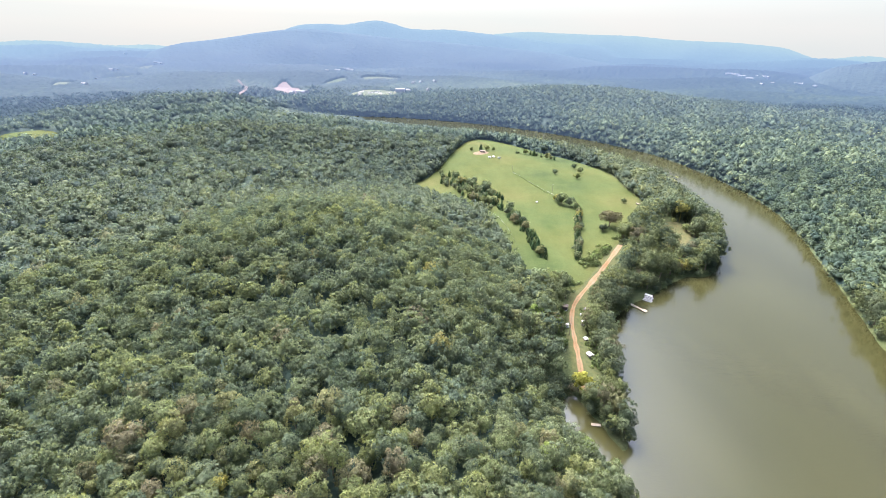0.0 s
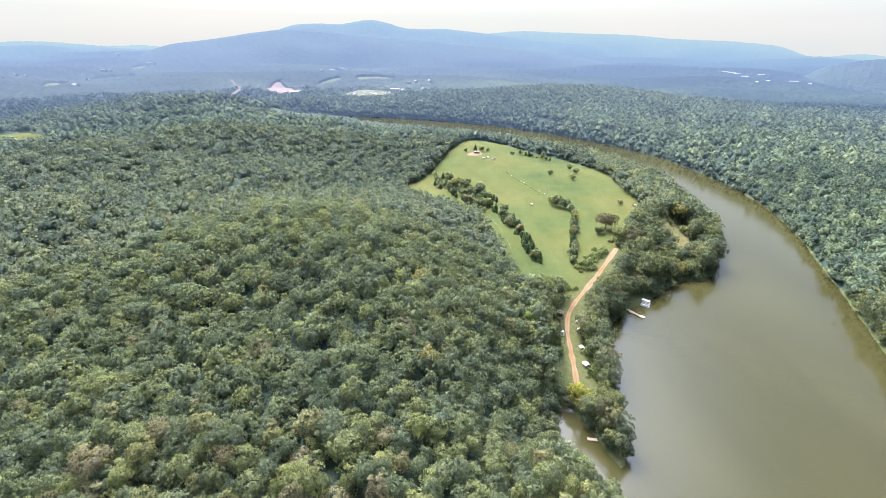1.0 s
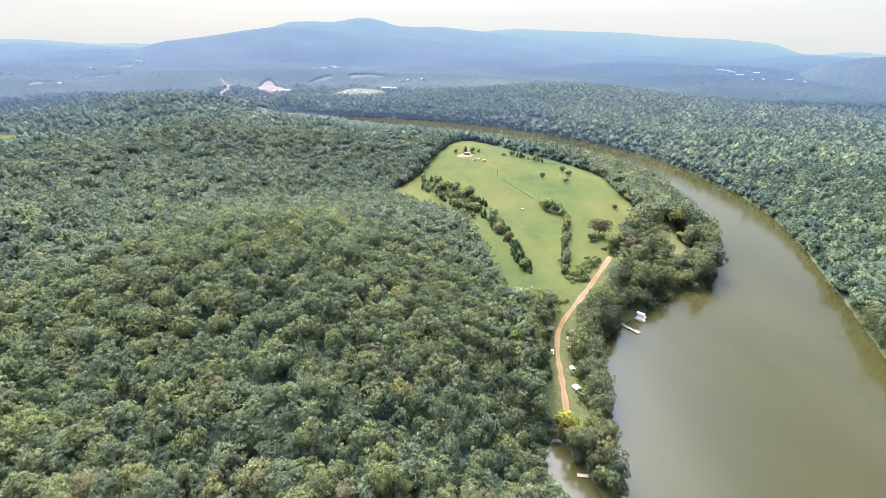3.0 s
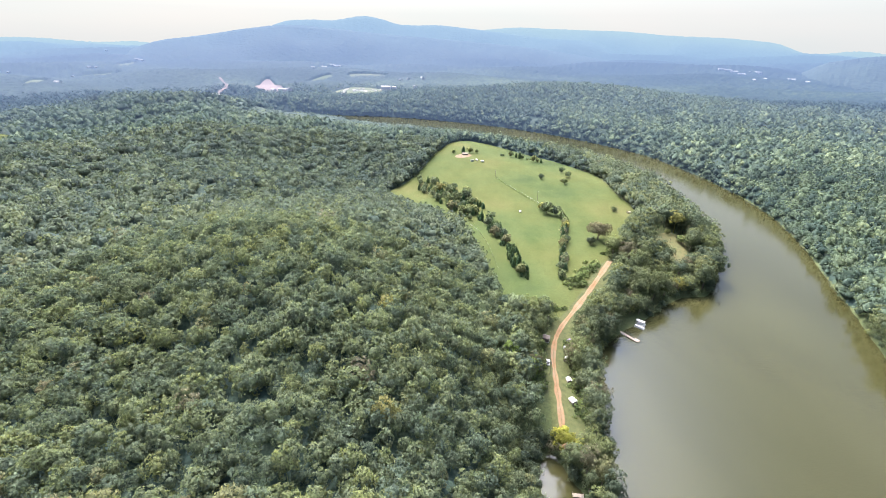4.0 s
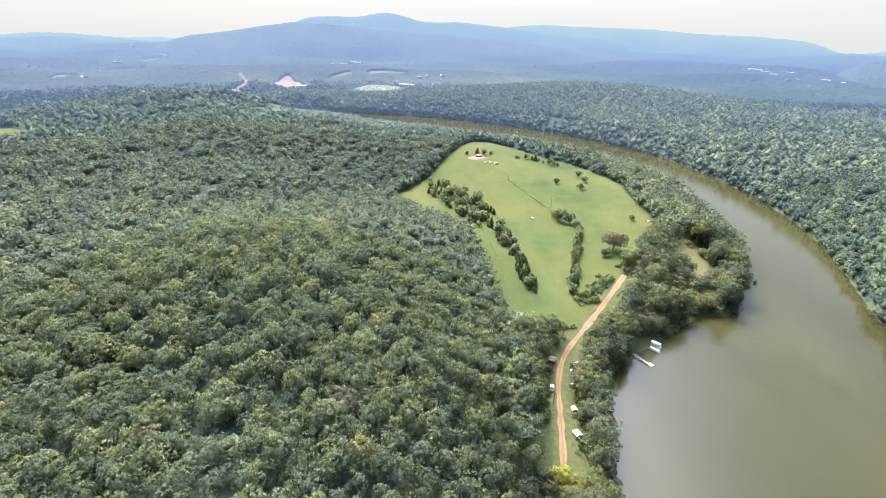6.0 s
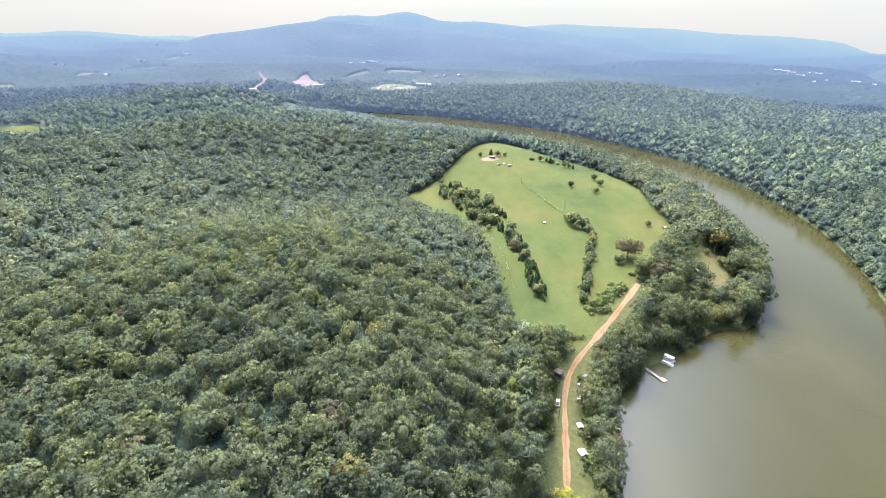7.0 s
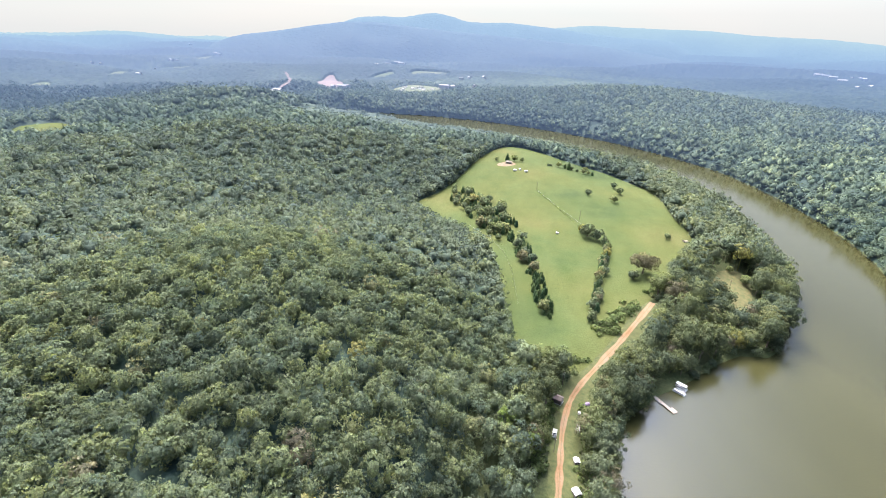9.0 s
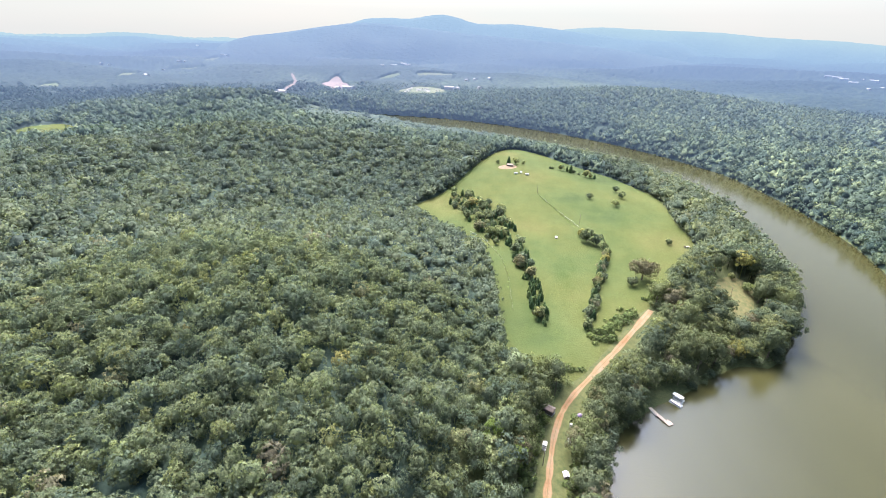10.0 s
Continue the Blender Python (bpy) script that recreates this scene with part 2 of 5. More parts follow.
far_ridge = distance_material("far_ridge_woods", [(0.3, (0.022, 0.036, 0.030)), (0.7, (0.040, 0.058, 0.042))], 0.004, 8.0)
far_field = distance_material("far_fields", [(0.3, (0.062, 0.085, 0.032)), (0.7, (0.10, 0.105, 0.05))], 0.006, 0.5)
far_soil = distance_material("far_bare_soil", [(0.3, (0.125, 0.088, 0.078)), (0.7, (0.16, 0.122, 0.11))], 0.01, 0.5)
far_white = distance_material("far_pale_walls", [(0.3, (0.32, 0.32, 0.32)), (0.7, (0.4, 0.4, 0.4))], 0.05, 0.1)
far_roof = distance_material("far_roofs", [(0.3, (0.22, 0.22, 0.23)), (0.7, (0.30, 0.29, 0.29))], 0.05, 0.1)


# ---------------------------------------------------------------- mesh helpers
def quad_mesh(name, verts, quads, mat, tint=None, smooth=False, normals=None, tris=None):
    """One mesh from arrays of corners, four-cornered faces and triangles."""
    me = bpy.data.meshes.new(name)
    verts, quads = np.ascontiguousarray(verts, np.float32), np.ascontiguousarray(quads, np.int32)
    tris = np.zeros((0, 3), np.int32) if tris is None else np.ascontiguousarray(tris, np.int32)
    me.vertices.add(len(verts))
    me.vertices.foreach_set("co", verts.ravel())
    me.loops.add(quads.size + tris.size)
    me.loops.foreach_set("vertex_index", np.concatenate([quads.ravel(), tris.ravel()]))
    me.polygons.add(len(quads) + len(tris))
    me.polygons.foreach_set("loop_start", np.concatenate([np.arange(0, quads.size, 4, dtype=np.int32), quads.size + np.arange(0, tris.size, 3, dtype=np.int32)]))
    if smooth or normals is not None:
        me.polygons.foreach_set("use_smooth", np.ones(len(quads) + len(tris), bool))
    if tint is not None:
        me.attributes.new("tint", "FLOAT", "POINT").data.foreach_set("value", np.ascontiguousarray(tint, np.float32))
    me.materials.append(mat)
    me.update(calc_edges=True)
    if normals is not None:
        me.normals_split_custom_set_from_vertices(np.ascontiguousarray(normals, np.float32))
    return me


def link(name, me, parent=None, label=""):
    ob = new(name, me)
    ob.parent = parent
    return tagged(ob, label)


def part(name, bm, mat, parent, label=""):
    """Links a bmesh as one mesh object under a thing or a part."""
    me = bpy.data.meshes.new(name)
    bm.normal_update()
    bm.to_mesh(me)
    bm.free()
    me.materials.append(mat)
    return link(name, me, parent, label)


def thing(name, m, label, category, group=""):
    ob = new(name)
    ob.empty_display_size = 0.5
    ob.matrix_world = m
    return tagged(ob, label, category, group)


def box(bm, size, at=(0, 0, 0), turn=(0, 0, 0), bevel=0.0):
    made = bmesh.ops.create_cube(bm, size=1.0, matrix=pose(*at, *turn) @ Matrix.Diagonal((*size, 1)))
    if bevel:
        edges = {e for v in made["verts"] for e in v.link_edges}
        bmesh.ops.bevel(bm, geom=list(edges), offset=bevel, segments=1, affect="EDGES")
    return bm


def boxes(*rows, bevel=0.0):
    bm = bmesh.new()
    for row in rows:
        box(bm, *row, bevel=bevel)
    return bm


def tube(bm, a, b, r0, r1, sides=7):
    a, b = Vector(a), Vector(b)
    turn = (b - a).to_track_quat("Z", "Y").to_matrix().to_4x4()
    bmesh.ops.create_cone(bm, cap_ends=True, segments=sides, radius1=r0, radius2=r1, depth=(b - a).length, matrix=Matrix.Translation((a + b) / 2) @ turn)
    return bm


# ---------------------------------------------------------------- the lie of the land
RIGHT_BANK = [(200, -400), (225, 0), (240, 150), (268, 241), (302, 315), (324, 371), (353, 438), (381, 529), (390, 620), (384, 720), (370, 813),
              (344, 873), (302, 943), (251, 1015), (192, 1076), (111, 1141), (19, 1195), (-93, 1241), (-210, 1258), (-430, 1270)]
LEFT_BANK = [(-430, 1170), (-110, 1095), (51, 1016), (140, 958), (200, 880), (245, 812), (286, 722), (290, 605), (283, 500), (267, 428), (238, 376),
             (212, 341), (198, 348), (162, 318), (133, 296), (108, 268), (103, 234), (96, 204), (92, 182), (87, 162), (82, 165), (78, 178), (74, 192),
             (69, 201), (62, 197), (59, 184), (61, 170), (69, 155), (76, 138), (78, 100), (68, 0), (40, -400)]
FIELD_EDGE = [(53, 801), (95, 785), (138, 737), (179, 716), (202, 661), (218, 611), (211, 538), (216, 498), (208, 468), (170, 410), (149, 377),
              (112, 317), (104, 303), (88, 300), (70, 303), (57, 324), (54, 364), (43, 435), (16, 464), (-22, 505), (-42, 545), (-8, 600), (19, 707)]
ROAD_LINE = [(75, 200), (78, 224), (81, 246), (84, 266), (91, 287), (106, 309), (128, 340), (152, 377)]
CLEARING = [(201, 422), (219, 436), (236, 440), (234, 421), (225, 400), (216, 382), (205, 380), (205, 396), (200, 408)]
# hills: x, y, breadth, depth, height
HILLS_NEAR = [(-60, 240, 75, 80, 38.7), (-150, 340, 110, 90, 17.6), (-10, 330, 70, 80, -14.5), (-110, 180, 60, 60, -2.3), (-180, 480, 70, 60, 5.0),
              (0, 80, 100, 80, 15.5), (60, 240, 28, 60, -7.2), (-20, 390, 60, 45, 18.3), (-60, 310, 60, 50, 12.8), (-100, 205, 40, 35, -8.2),
              (50, 350, 40, 60, -2.4), (-200, 330, 50, 60, -2.7), (-330, 200, 110, 110, 15.6)]
HILLS_BEYOND = [(-290, 560, 130, 150, 28.9), (-500, 950, 180, 160, 48.6), (-120, 830, 140, 110, 17.5), (60, 690, 90, 80, 11.4), (130, 560, 90, 90, 7.3),
                (-560, 500, 200, 200, 17.1), (60, 850, 70, 70, 8.5), (-50, 580, 70, 60, -4.7), (-285, 655, 80, 80, 10.9), (0, 1450, 250, 150, 14.3), (75, 915, 120, 62, -15.0),
                (-110, 1020, 120, 62, -11.0), (225, 775, 50, 70, -8.0)]
HILLS_EAST = [(560, 650, 160, 200, 11.8), (560, 1230, 220, 160, 27.0), (800, 1000, 250, 250, 28.0), (330, 1390, 190, 120, 30.0), (650, 350, 200, 200, 33.4), (480, 420, 90, 150, -4.3), (760, 1190, 140, 170, -20.0)]


def smooth_step(t):
    t = np.clip(t, 0, 1)
    return t * t * (3 - 2 * t)


def inside_and_distance(line, x, y, closed=True):
    """For many places: whether they lie inside the outline, and how far they are from it."""
    x, y = np.asarray(x, float), np.asarray(y, float)
    d, ins = np.full(x.shape, 1e9), np.zeros(x.shape, bool)
    for (ax, ay), (bx, by) in zip(line, line[1:] + line[:1] if closed else line[1:]):
        ux, uy = bx - ax, by - ay
        k = np.clip(((x - ax) * ux + (y - ay) * uy) / (ux * ux + uy * uy), 0, 1)
        d = np.minimum(d, np.hypot(x - ax - k * ux, y - ay - k * uy))
        if by != ay:
            ins ^= ((ay > y) != (by > y)) & (x < ux * (y - ay) / uy + ax)
    return ins, d


def rounded(line, closed, times=2):
    """Corner cutting, for soft outlines."""
    for _ in range(times):
        pairs = list(zip(line, line[1:] + line[:1] if closed else line[1:]))
        cut = [p for a, b in pairs for p in ((a[0] * .75 + b[0] * .25, a[1] * .75 + b[1] * .25), (a[0] * .25 + b[0] * .75, a[1] * .25 + b[1] * .75))]
        line = cut if closed else [line[0]] + cut[1:-1] + [line[-1]]
    return line


RIVER = rounded(RIGHT_BANK, False, 1) + rounded(LEFT_BANK, False, 1)
FIELD = rounded(FIELD_EDGE, True, 2)


def from_bank(x, y):
    """Metres from the river's edge; negative in the water."""
    ins, d = inside_and_distance(RIVER, x, y)
    return np.where(ins, -d, d)


def rolling(x, y):
    return (np.sin(x / 61.0 + 1.3 * np.sin(y / 83.0)) + np.sin(y / 47.0 + 1.7 * np.sin(x / 71.0)) + np.sin((x + y) / 139.0)) / 3


def land(x, y, bank=None):
    """The height of the ground over the river."""
    x, y = np.asarray(x, float), np.asarray(y, float)
    bank = from_bank(x, y) if bank is None else bank
    h = np.full(x.shape, 10.0)
    for cx, cy, sx, sy, up in HILLS_NEAR + HILLS_BEYOND + HILLS_EAST:
        h += up * np.exp(-((x - cx) / sx) ** 2 / 2 - ((y - cy) / sy) ** 2 / 2)
    reach = np.hypot(x, y)
    r = np.minimum(reach, 4800)
    far = smooth_step((r - 1150) / 1200)
    h += far * 26 * (rolling(x / 2.6, y / 1.7) + 0.35) + 128 * smooth_step((r - 1500) / 4300) ** 1.1 - 0.06 * (reach - r)
    # folds in the wooded hills
    wild = smooth_step((r - 320) / 160) * np.maximum(smooth_step((-30 - x) / 150), smooth_step((x - 430) / 120)) * (1 - far)
    h += wild * 8.0 * rolling(x * 1.7 + 40, y * 1.9)
    shore = smooth_step((bank + 6) / 60)
    z = np.where(bank > 0, np.clip(bank / 2.0, 0, 1) + (h - 1) * shore, np.maximum(-4, bank * 0.5))
    return z


def height(x, y):
    return float(land(np.array([x]), np.array([y]))[0])


def spread(lo, fine_lo, fine_hi, hi, step, grow=1.13):
    """Grid lines: even in the middle, ever wider towards both ends."""
    mid = list(np.arange(fine_lo, fine_hi + 0.1, step))
    up, d = [], step
    while (up[-1] if up else mid[-1]) < hi:
        d *= grow
        up.append((up[-1] if up else mid[-1]) + d)
    down, d = [], step
    while (down[-1] if down else mid[0]) > lo:
        d *= grow
        down.append((down[-1] if down else mid[0]) - d)
    return np.array(down[::-1] + mid + up)


def grid_mesh(name, xs, ys, zf, mat):
    gx, gy = np.meshgrid(xs, ys)
    gx, gy = gx.ravel(), gy.ravel()
    n = len(xs)
    i = (np.arange(len(ys) - 1)[:, None] * n + np.arange(n - 1)[None, :]).ravel()
    return quad_mesh(name, np.stack([gx, gy, zf(gx, gy)], 1), np.stack([i, i + 1, i + n + 1, i + n], 1), mat, smooth=True)


def patch_mesh(name, outline, step, lift, mat, zf=land, edge=0.0):
    """A piece of ground within an outline, laid over the land in small squares whose rim is drawn in to the outline."""
    xs = [p[0] for p in outline]
    ys = [p[1] for p in outline]
    gx, gy = np.meshgrid(np.arange(min(xs) - step, max(xs) + 2 * step, step), np.arange(min(ys) - step, max(ys) + 2 * step, step))
    rows, cols = gx.shape
    x, y = gx.ravel(), gy.ravel()
    ins, d = inside_and_distance(outline, x, y)
    keep = ins.reshape(rows, cols)
    cell = keep[:-1, :-1] | keep[1:, :-1] | keep[:-1, 1:] | keep[1:, 1:]
    # corners outside go to the nearest place on the outline
    for k in np.where(~ins & (d < step * 2.5))[0]:
        best = None
        for a, b in zip(outline, outline[1:] + outline[:1]):
            ux, uy = b[0] - a[0], b[1] - a[1]
            s = min(1, max(0, ((x[k] - a[0]) * ux + (y[k] - a[1]) * uy) / (ux * ux + uy * uy + 1e-9)))
            q = (a[0] + s * ux, a[1] + s * uy)
            e = (q[0] - x[k]) ** 2 + (q[1] - y[k]) ** 2
            if best is None or e < best[0]:
                best = (e, q)
        x[k], y[k] = best[1]
    i = np.where(cell.ravel())[0]
    i = i // (cols - 1) * cols + i % (cols - 1)
    quads = np.stack([i, i + 1, i + cols + 1, i + cols], 1)
    used, back = np.unique(quads, return_inverse=True)
    x, y = x[used], y[used]
    z = zf(x, y) + lift
    if edge:
        _, d = inside_and_distance(outline, x, y)
        z -= edge * (1 - smooth_step(d / step))
    return quad_mesh(name, np.stack([x, y, z], 1), back.reshape(-1, 4), mat, smooth=True)


def ribbon_mesh(name, line, widths, lift, mat, across=5, zf=land, crown=0.0):
    """A road: a strip along a line, with ruts across."""
    pts = rounded(line, False, 3)
    p = np.array(pts)
    t = np.gradient(p, axis=0)
    t /= np.linalg.norm(t, axis=1)[:, None]
    side = np.stack([t[:, 1], -t[:, 0]], 1)
    w = np.interp(np.linspace(0, 1, len(p)), np.linspace(0, 1, len(widths)), widths)
    rng = np.random.default_rng(5)
    w = w * (1 + 0.2 * np.convolve(rng.normal(size=len(p) + 2), np.ones(3) / 1.7, "valid"))
    u = np.linspace(-0.5, 0.5, across)
    q = p[:, None, :] + side[:, None, :] * (u[None, :] * w[:, None])[..., None]
    x, y = q[..., 0].ravel(), q[..., 1].ravel()
    z = (zf(x, y) + lift).reshape(len(p), across) + crown * (1 - (2 * u) ** 2)[None, :]
    i = (np.arange(len(p) - 1)[:, None] * across + np.arange(across - 1)[None, :]).ravel()
    return quad_mesh(name, np.stack([x, y, z.ravel()], 1), np.stack([i, i + 1, i + across + 1, i + across], 1), mat, np.tile(np.abs(u), len(p)), smooth=True)


ground = link("ground", grid_mesh("ground", spread(-4700, -420, 560, 4700, 8), spread(-3000, -20, 1300, 4750, 8), lambda x, y: land(x, y) - 30 * smooth_step((np.hypot(x, y) - 1400) / 300), ground_mat))
tagged(ground, "dark leaf-littered woodland floor under the trees", "ground", kind="structure")
water = link("water", grid_mesh("water", np.linspace(-460, 420, 45), np.linspace(-420, 1300, 87), lambda x, y: np.zeros(x.shape), water_mat))
tagged(water, "broad muddy olive-brown river with faint ripples", "river", kind="structure")
pasture = link("pasture", patch_mesh("pasture", FIELD, 5.0, 0.45, pasture_mat, edge=0.35))
tagged(pasture, "bright green mown pasture with yellower patches beside the woods", "pasture", kind="structure")
VERGE = [(70, 196), (74, 226), (76, 250), (80, 270), (86, 290), (103, 314), (120, 338), (146, 380), (160, 374), (136, 334), (116, 306), (104, 288), (96, 268), (94, 246), (90, 222), (84, 198)]
verge = link("verge", patch_mesh("verge", rounded(VERGE, True, 1), 3.0, 0.55, verge_mat, edge=0.4))
tagged(verge, "grassy verge along the dirt road", "verge", kind="structure")
road = link("road", ribbon_mesh("road", ROAD_LINE, (3.4, 3.6, 3.9, 4.4, 5.0), 0.75, road_mat, across=13))
tagged(road, "rutted orange dirt road curving along the wood's edge", "dirt road", kind="structure")
glade = link("glade", patch_mesh("glade", rounded(CLEARING, True, 2), 3.0, 0.4, dry_grass, edge=0.3))
tagged(glade, "small dry grass clearing among riverside trees", "clearing", kind="structure")

# ---------------------------------------------------------------- the far distance
FOCUS = (25.0, 45.0, 167.0)


def far_canopy(x, y):
    return land(x, y) + 8.0


# open ground in the far valley: name, outline, what it is, category
FAR_CLEARINGS = [
    ("bare_lot", [(-589, 1701), (-600, 1780), (-635, 1925), (-632, 2008), (-600, 1945), (-487, 1683), (-452, 1614), (-461, 1552), (-525, 1603)], "pale pinkish bare soil lot in the far valley", "bare lot"),
    ("far_field", [(-487, 2000), (-454, 2120), (-427, 2170), (-404, 2110), (-438, 1995)], "pale green field in the hazy valley", "field"),
    ("far_field", [(-357, 2215), (-284, 2240), (-199, 2232), (-188, 2130), (-284, 2145), (-351, 2123)], "tan hay field in the hazy valley", "field"),
    ("far_field", [(-309, 1640), (-278, 1710), (-217, 1692), (-160, 1680), (-147, 1530), (-199, 1500), (-277, 1546)], "open grassy village ground far off", "field"),
    ("far_field", [(-530, 2260), (-540, 2440), (-500, 2560), (-465, 2540), (-490, 2300)], "mown grass round far white buildings", "field"),
    ("far_field", [(-1292, 1377), (-1295, 1426), (-1227, 1357), (-1196, 1280), (-1240, 1300)], "small square field among far woods", "field"),
    ("far_field", [(-1271, 1619), (-1420, 1900), (-1380, 1900), (-1256, 1700), (-1229, 1589)], "long narrow far pasture on a ridge", "field"),
    ("far_field", [(-1435, 2125), (-1305, 2185), (-1261, 2098), (-1417, 2080)], "long tan far pasture on a wooded rise", "field"),
    ("far_field", [(-1379, 2274), (-1483, 2500), (-1463, 2596), (-1352, 2363)], "small far field on a wooded rise", "field")]


def crowns(x, y, cell=10.5):
    """A closed canopy from afar: how high each place stands on the nearest crown, and that crown's tint."""
    best, tint = np.full(x.shape, 9.0), np.zeros(x.shape)
    ix, iy = np.floor(x / cell), np.floor(y / cell)
    for a in (-1, 0, 1):
        for b in (-1, 0, 1):
            h = np.sin((ix + a) * 127.1 + (iy + b) * 311.7) * 43758.5453
            h = h - np.floor(h)
            k = np.sin((ix + a) * 269.5 + (iy + b) * 183.3) * 24634.6345
            k = k - np.floor(k)
            d = np.hypot(x / cell - ix - a - 0.15 - 0.7 * h, y / cell - iy - b - 0.15 - 0.7 * k) / (0.62 + 0.4 * ((h * 7 + k * 5) % 1))
            nearer = d < best
            best, tint = np.where(nearer, d, best), np.where(nearer, (h * 3 + k * 11) % 1, tint)
    return 7.5 * np.sqrt(np.maximum(0, 1 - best ** 2)) * (0.75 + 0.5 * ((tint * 7) % 1)), tint


def make_far_woods():
    rng = np.random.default_rng(3)
    r = [1560.0]
    while r[-1] < 4780:
        r.append(r[-1] * (1.0036 if r[-1] < 2500 else 1.010) + 0.2)
    r = np.array(r)
    az = np.radians(np.linspace(-58, 56, 740))
    rr, aa = np.meshgrid(r, az, indexing="ij")
    x, y = (rr * np.sin(aa)).ravel(), (rr * np.cos(aa)).ravel()
    x += rng.uniform(-1.2, 1.2, x.shape)
    y += rng.uniform(-1.2, 1.2, x.shape)
    up, tint = crowns(x, y)
    wide, which = crowns(x + 500, y, 23.0)
    z = far_canopy(x, y) - 5 - 4 * (1 - smooth_step((np.hypot(x, y) - 1620) / 140)) + 1.25 * up + 0.8 * wide * smooth_step((np.hypot(x, y) - 1500) / 900)
    for _, outline, _, _ in FAR_CLEARINGS:
        ins, _ = inside_and_distance(rounded(outline, True, 2), x, y)
        z = np.where(ins, land(x, y) - 2, z)
    stand = 0.5 + 0.9 * rolling(x / 2.4 + 300, y / 1.5)
    n = len(az)
    i = (np.arange(len(r) - 1)[:, None] * n + np.arange(n - 1)[None, :]).ravel()
    # tint painted lighter in the sunlit middle, darker outside it for cloud shade
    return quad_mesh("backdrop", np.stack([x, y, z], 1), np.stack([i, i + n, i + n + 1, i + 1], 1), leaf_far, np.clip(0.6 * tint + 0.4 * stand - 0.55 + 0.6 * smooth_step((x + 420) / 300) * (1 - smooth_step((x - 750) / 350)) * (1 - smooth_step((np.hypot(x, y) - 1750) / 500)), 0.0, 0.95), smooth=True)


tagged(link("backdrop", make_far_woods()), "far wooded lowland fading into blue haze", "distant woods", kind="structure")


def ridge(name, distance, profile, label, depth=650.0, rough=10.0):
    """A mountain ridge at a distance, its skyline given as (bearing, elevation) in degrees from the walk's middle."""
    rng = np.random.default_rng(int(distance))
    b = np.linspace(profile[0][0], profile[-1][0], 200)
    el = np.interp(b, [p[0] for p in profile], [p[1] for p in profile])
    el = np.convolve(np.pad(el, 3, "edge"), np.ones(7) / 7, "valid")
    el = el + rng.normal(0, 0.012, 200)
    rows = []
    for k in np.linspace(0, 1, 14):
        rr = distance - depth * (1 - k)
        crest = FOCUS[2] + distance * np.tan(np.radians(el))
        x, y = FOCUS[0] + rr * np.sin(np.radians(b)), FOCUS[1] + rr * np.cos(np.radians(b))
        foot = land(x, y) - 12
        spur = 1 + (0.10 * np.sin(b * 0.7 + distance + 2 * k) + 0.03 * np.sin(b * 2.1 - 3 * k)) * np.sin(k * math.pi)
        z = foot + (crest - foot) * np.clip(k ** 0.9 * spur, 0, 1) + rng.normal(0, rough * 0.15, 200) * (k < 1)
        rows.append(np.stack([x, y, z], 1))
    back = rows[-1].copy()
    back[:, 0] += 60 * np.sin(np.radians(b))
    back[:, 1] += 60 * np.cos(np.radians(b))
    back[:, 2] = -20
    rows.append(back)
    v = np.concatenate(rows)
    i = (np.arange(len(rows) - 1)[:, None] * 200 + np.arange(199)[None, :]).ravel()
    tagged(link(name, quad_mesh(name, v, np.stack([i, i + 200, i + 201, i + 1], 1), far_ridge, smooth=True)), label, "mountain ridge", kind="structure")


ridge("mountain_near", 3500, [(-33, -2.2), (-30, -0.7), (-28, -0.1), (-24, 0.42), (-21, 0.95), (-17, 1.5), (-14, 1.5), (-10, 1.15), (-5, 0.75), (0, 0.45), (5, 0.1), (10, -0.3), (14, -0.8), (19, -1.6)],
      "wooded mountain shoulder veiled in blue haze")
ridge("mountain_main", 4150, [(-20, 0.4), (-17.2, 1.55), (-16, 1.95), (-13.5, 2.1), (-11.4, 2.02), (-9.8, 2.3), (-8.4, 2.55), (-7.2, 2.5), (-6, 2.25), (-4.5, 1.78), (-2, 1.72), (0, 1.8), (4.4, 1.4), (8, 1.0), (12, 0.6), (16, 0.5), (17, 0.2), (21, -1.2)],
      "broad hazy blue mountain with a rounded summit")
ridge("mountain_far", 4550, [(2, 0.9), (5, 1.4), (8.6, 1.7), (11, 1.6), (14, 1.5), (19.6, 1.38), (24, 1.0), (29, 0.84), (33, 0.5), (35, -0.2), (38, -1.3), (60, -1.6)],
      "very faint far mountain chain in haze")
ridge("hill_east", 2900, [(35, -2.4), (37.3, -1.1), (40.2, -0.55), (44, -0.3), (50, -0.5), (58, -1.2)], "low blue wooded hill on the horizon")

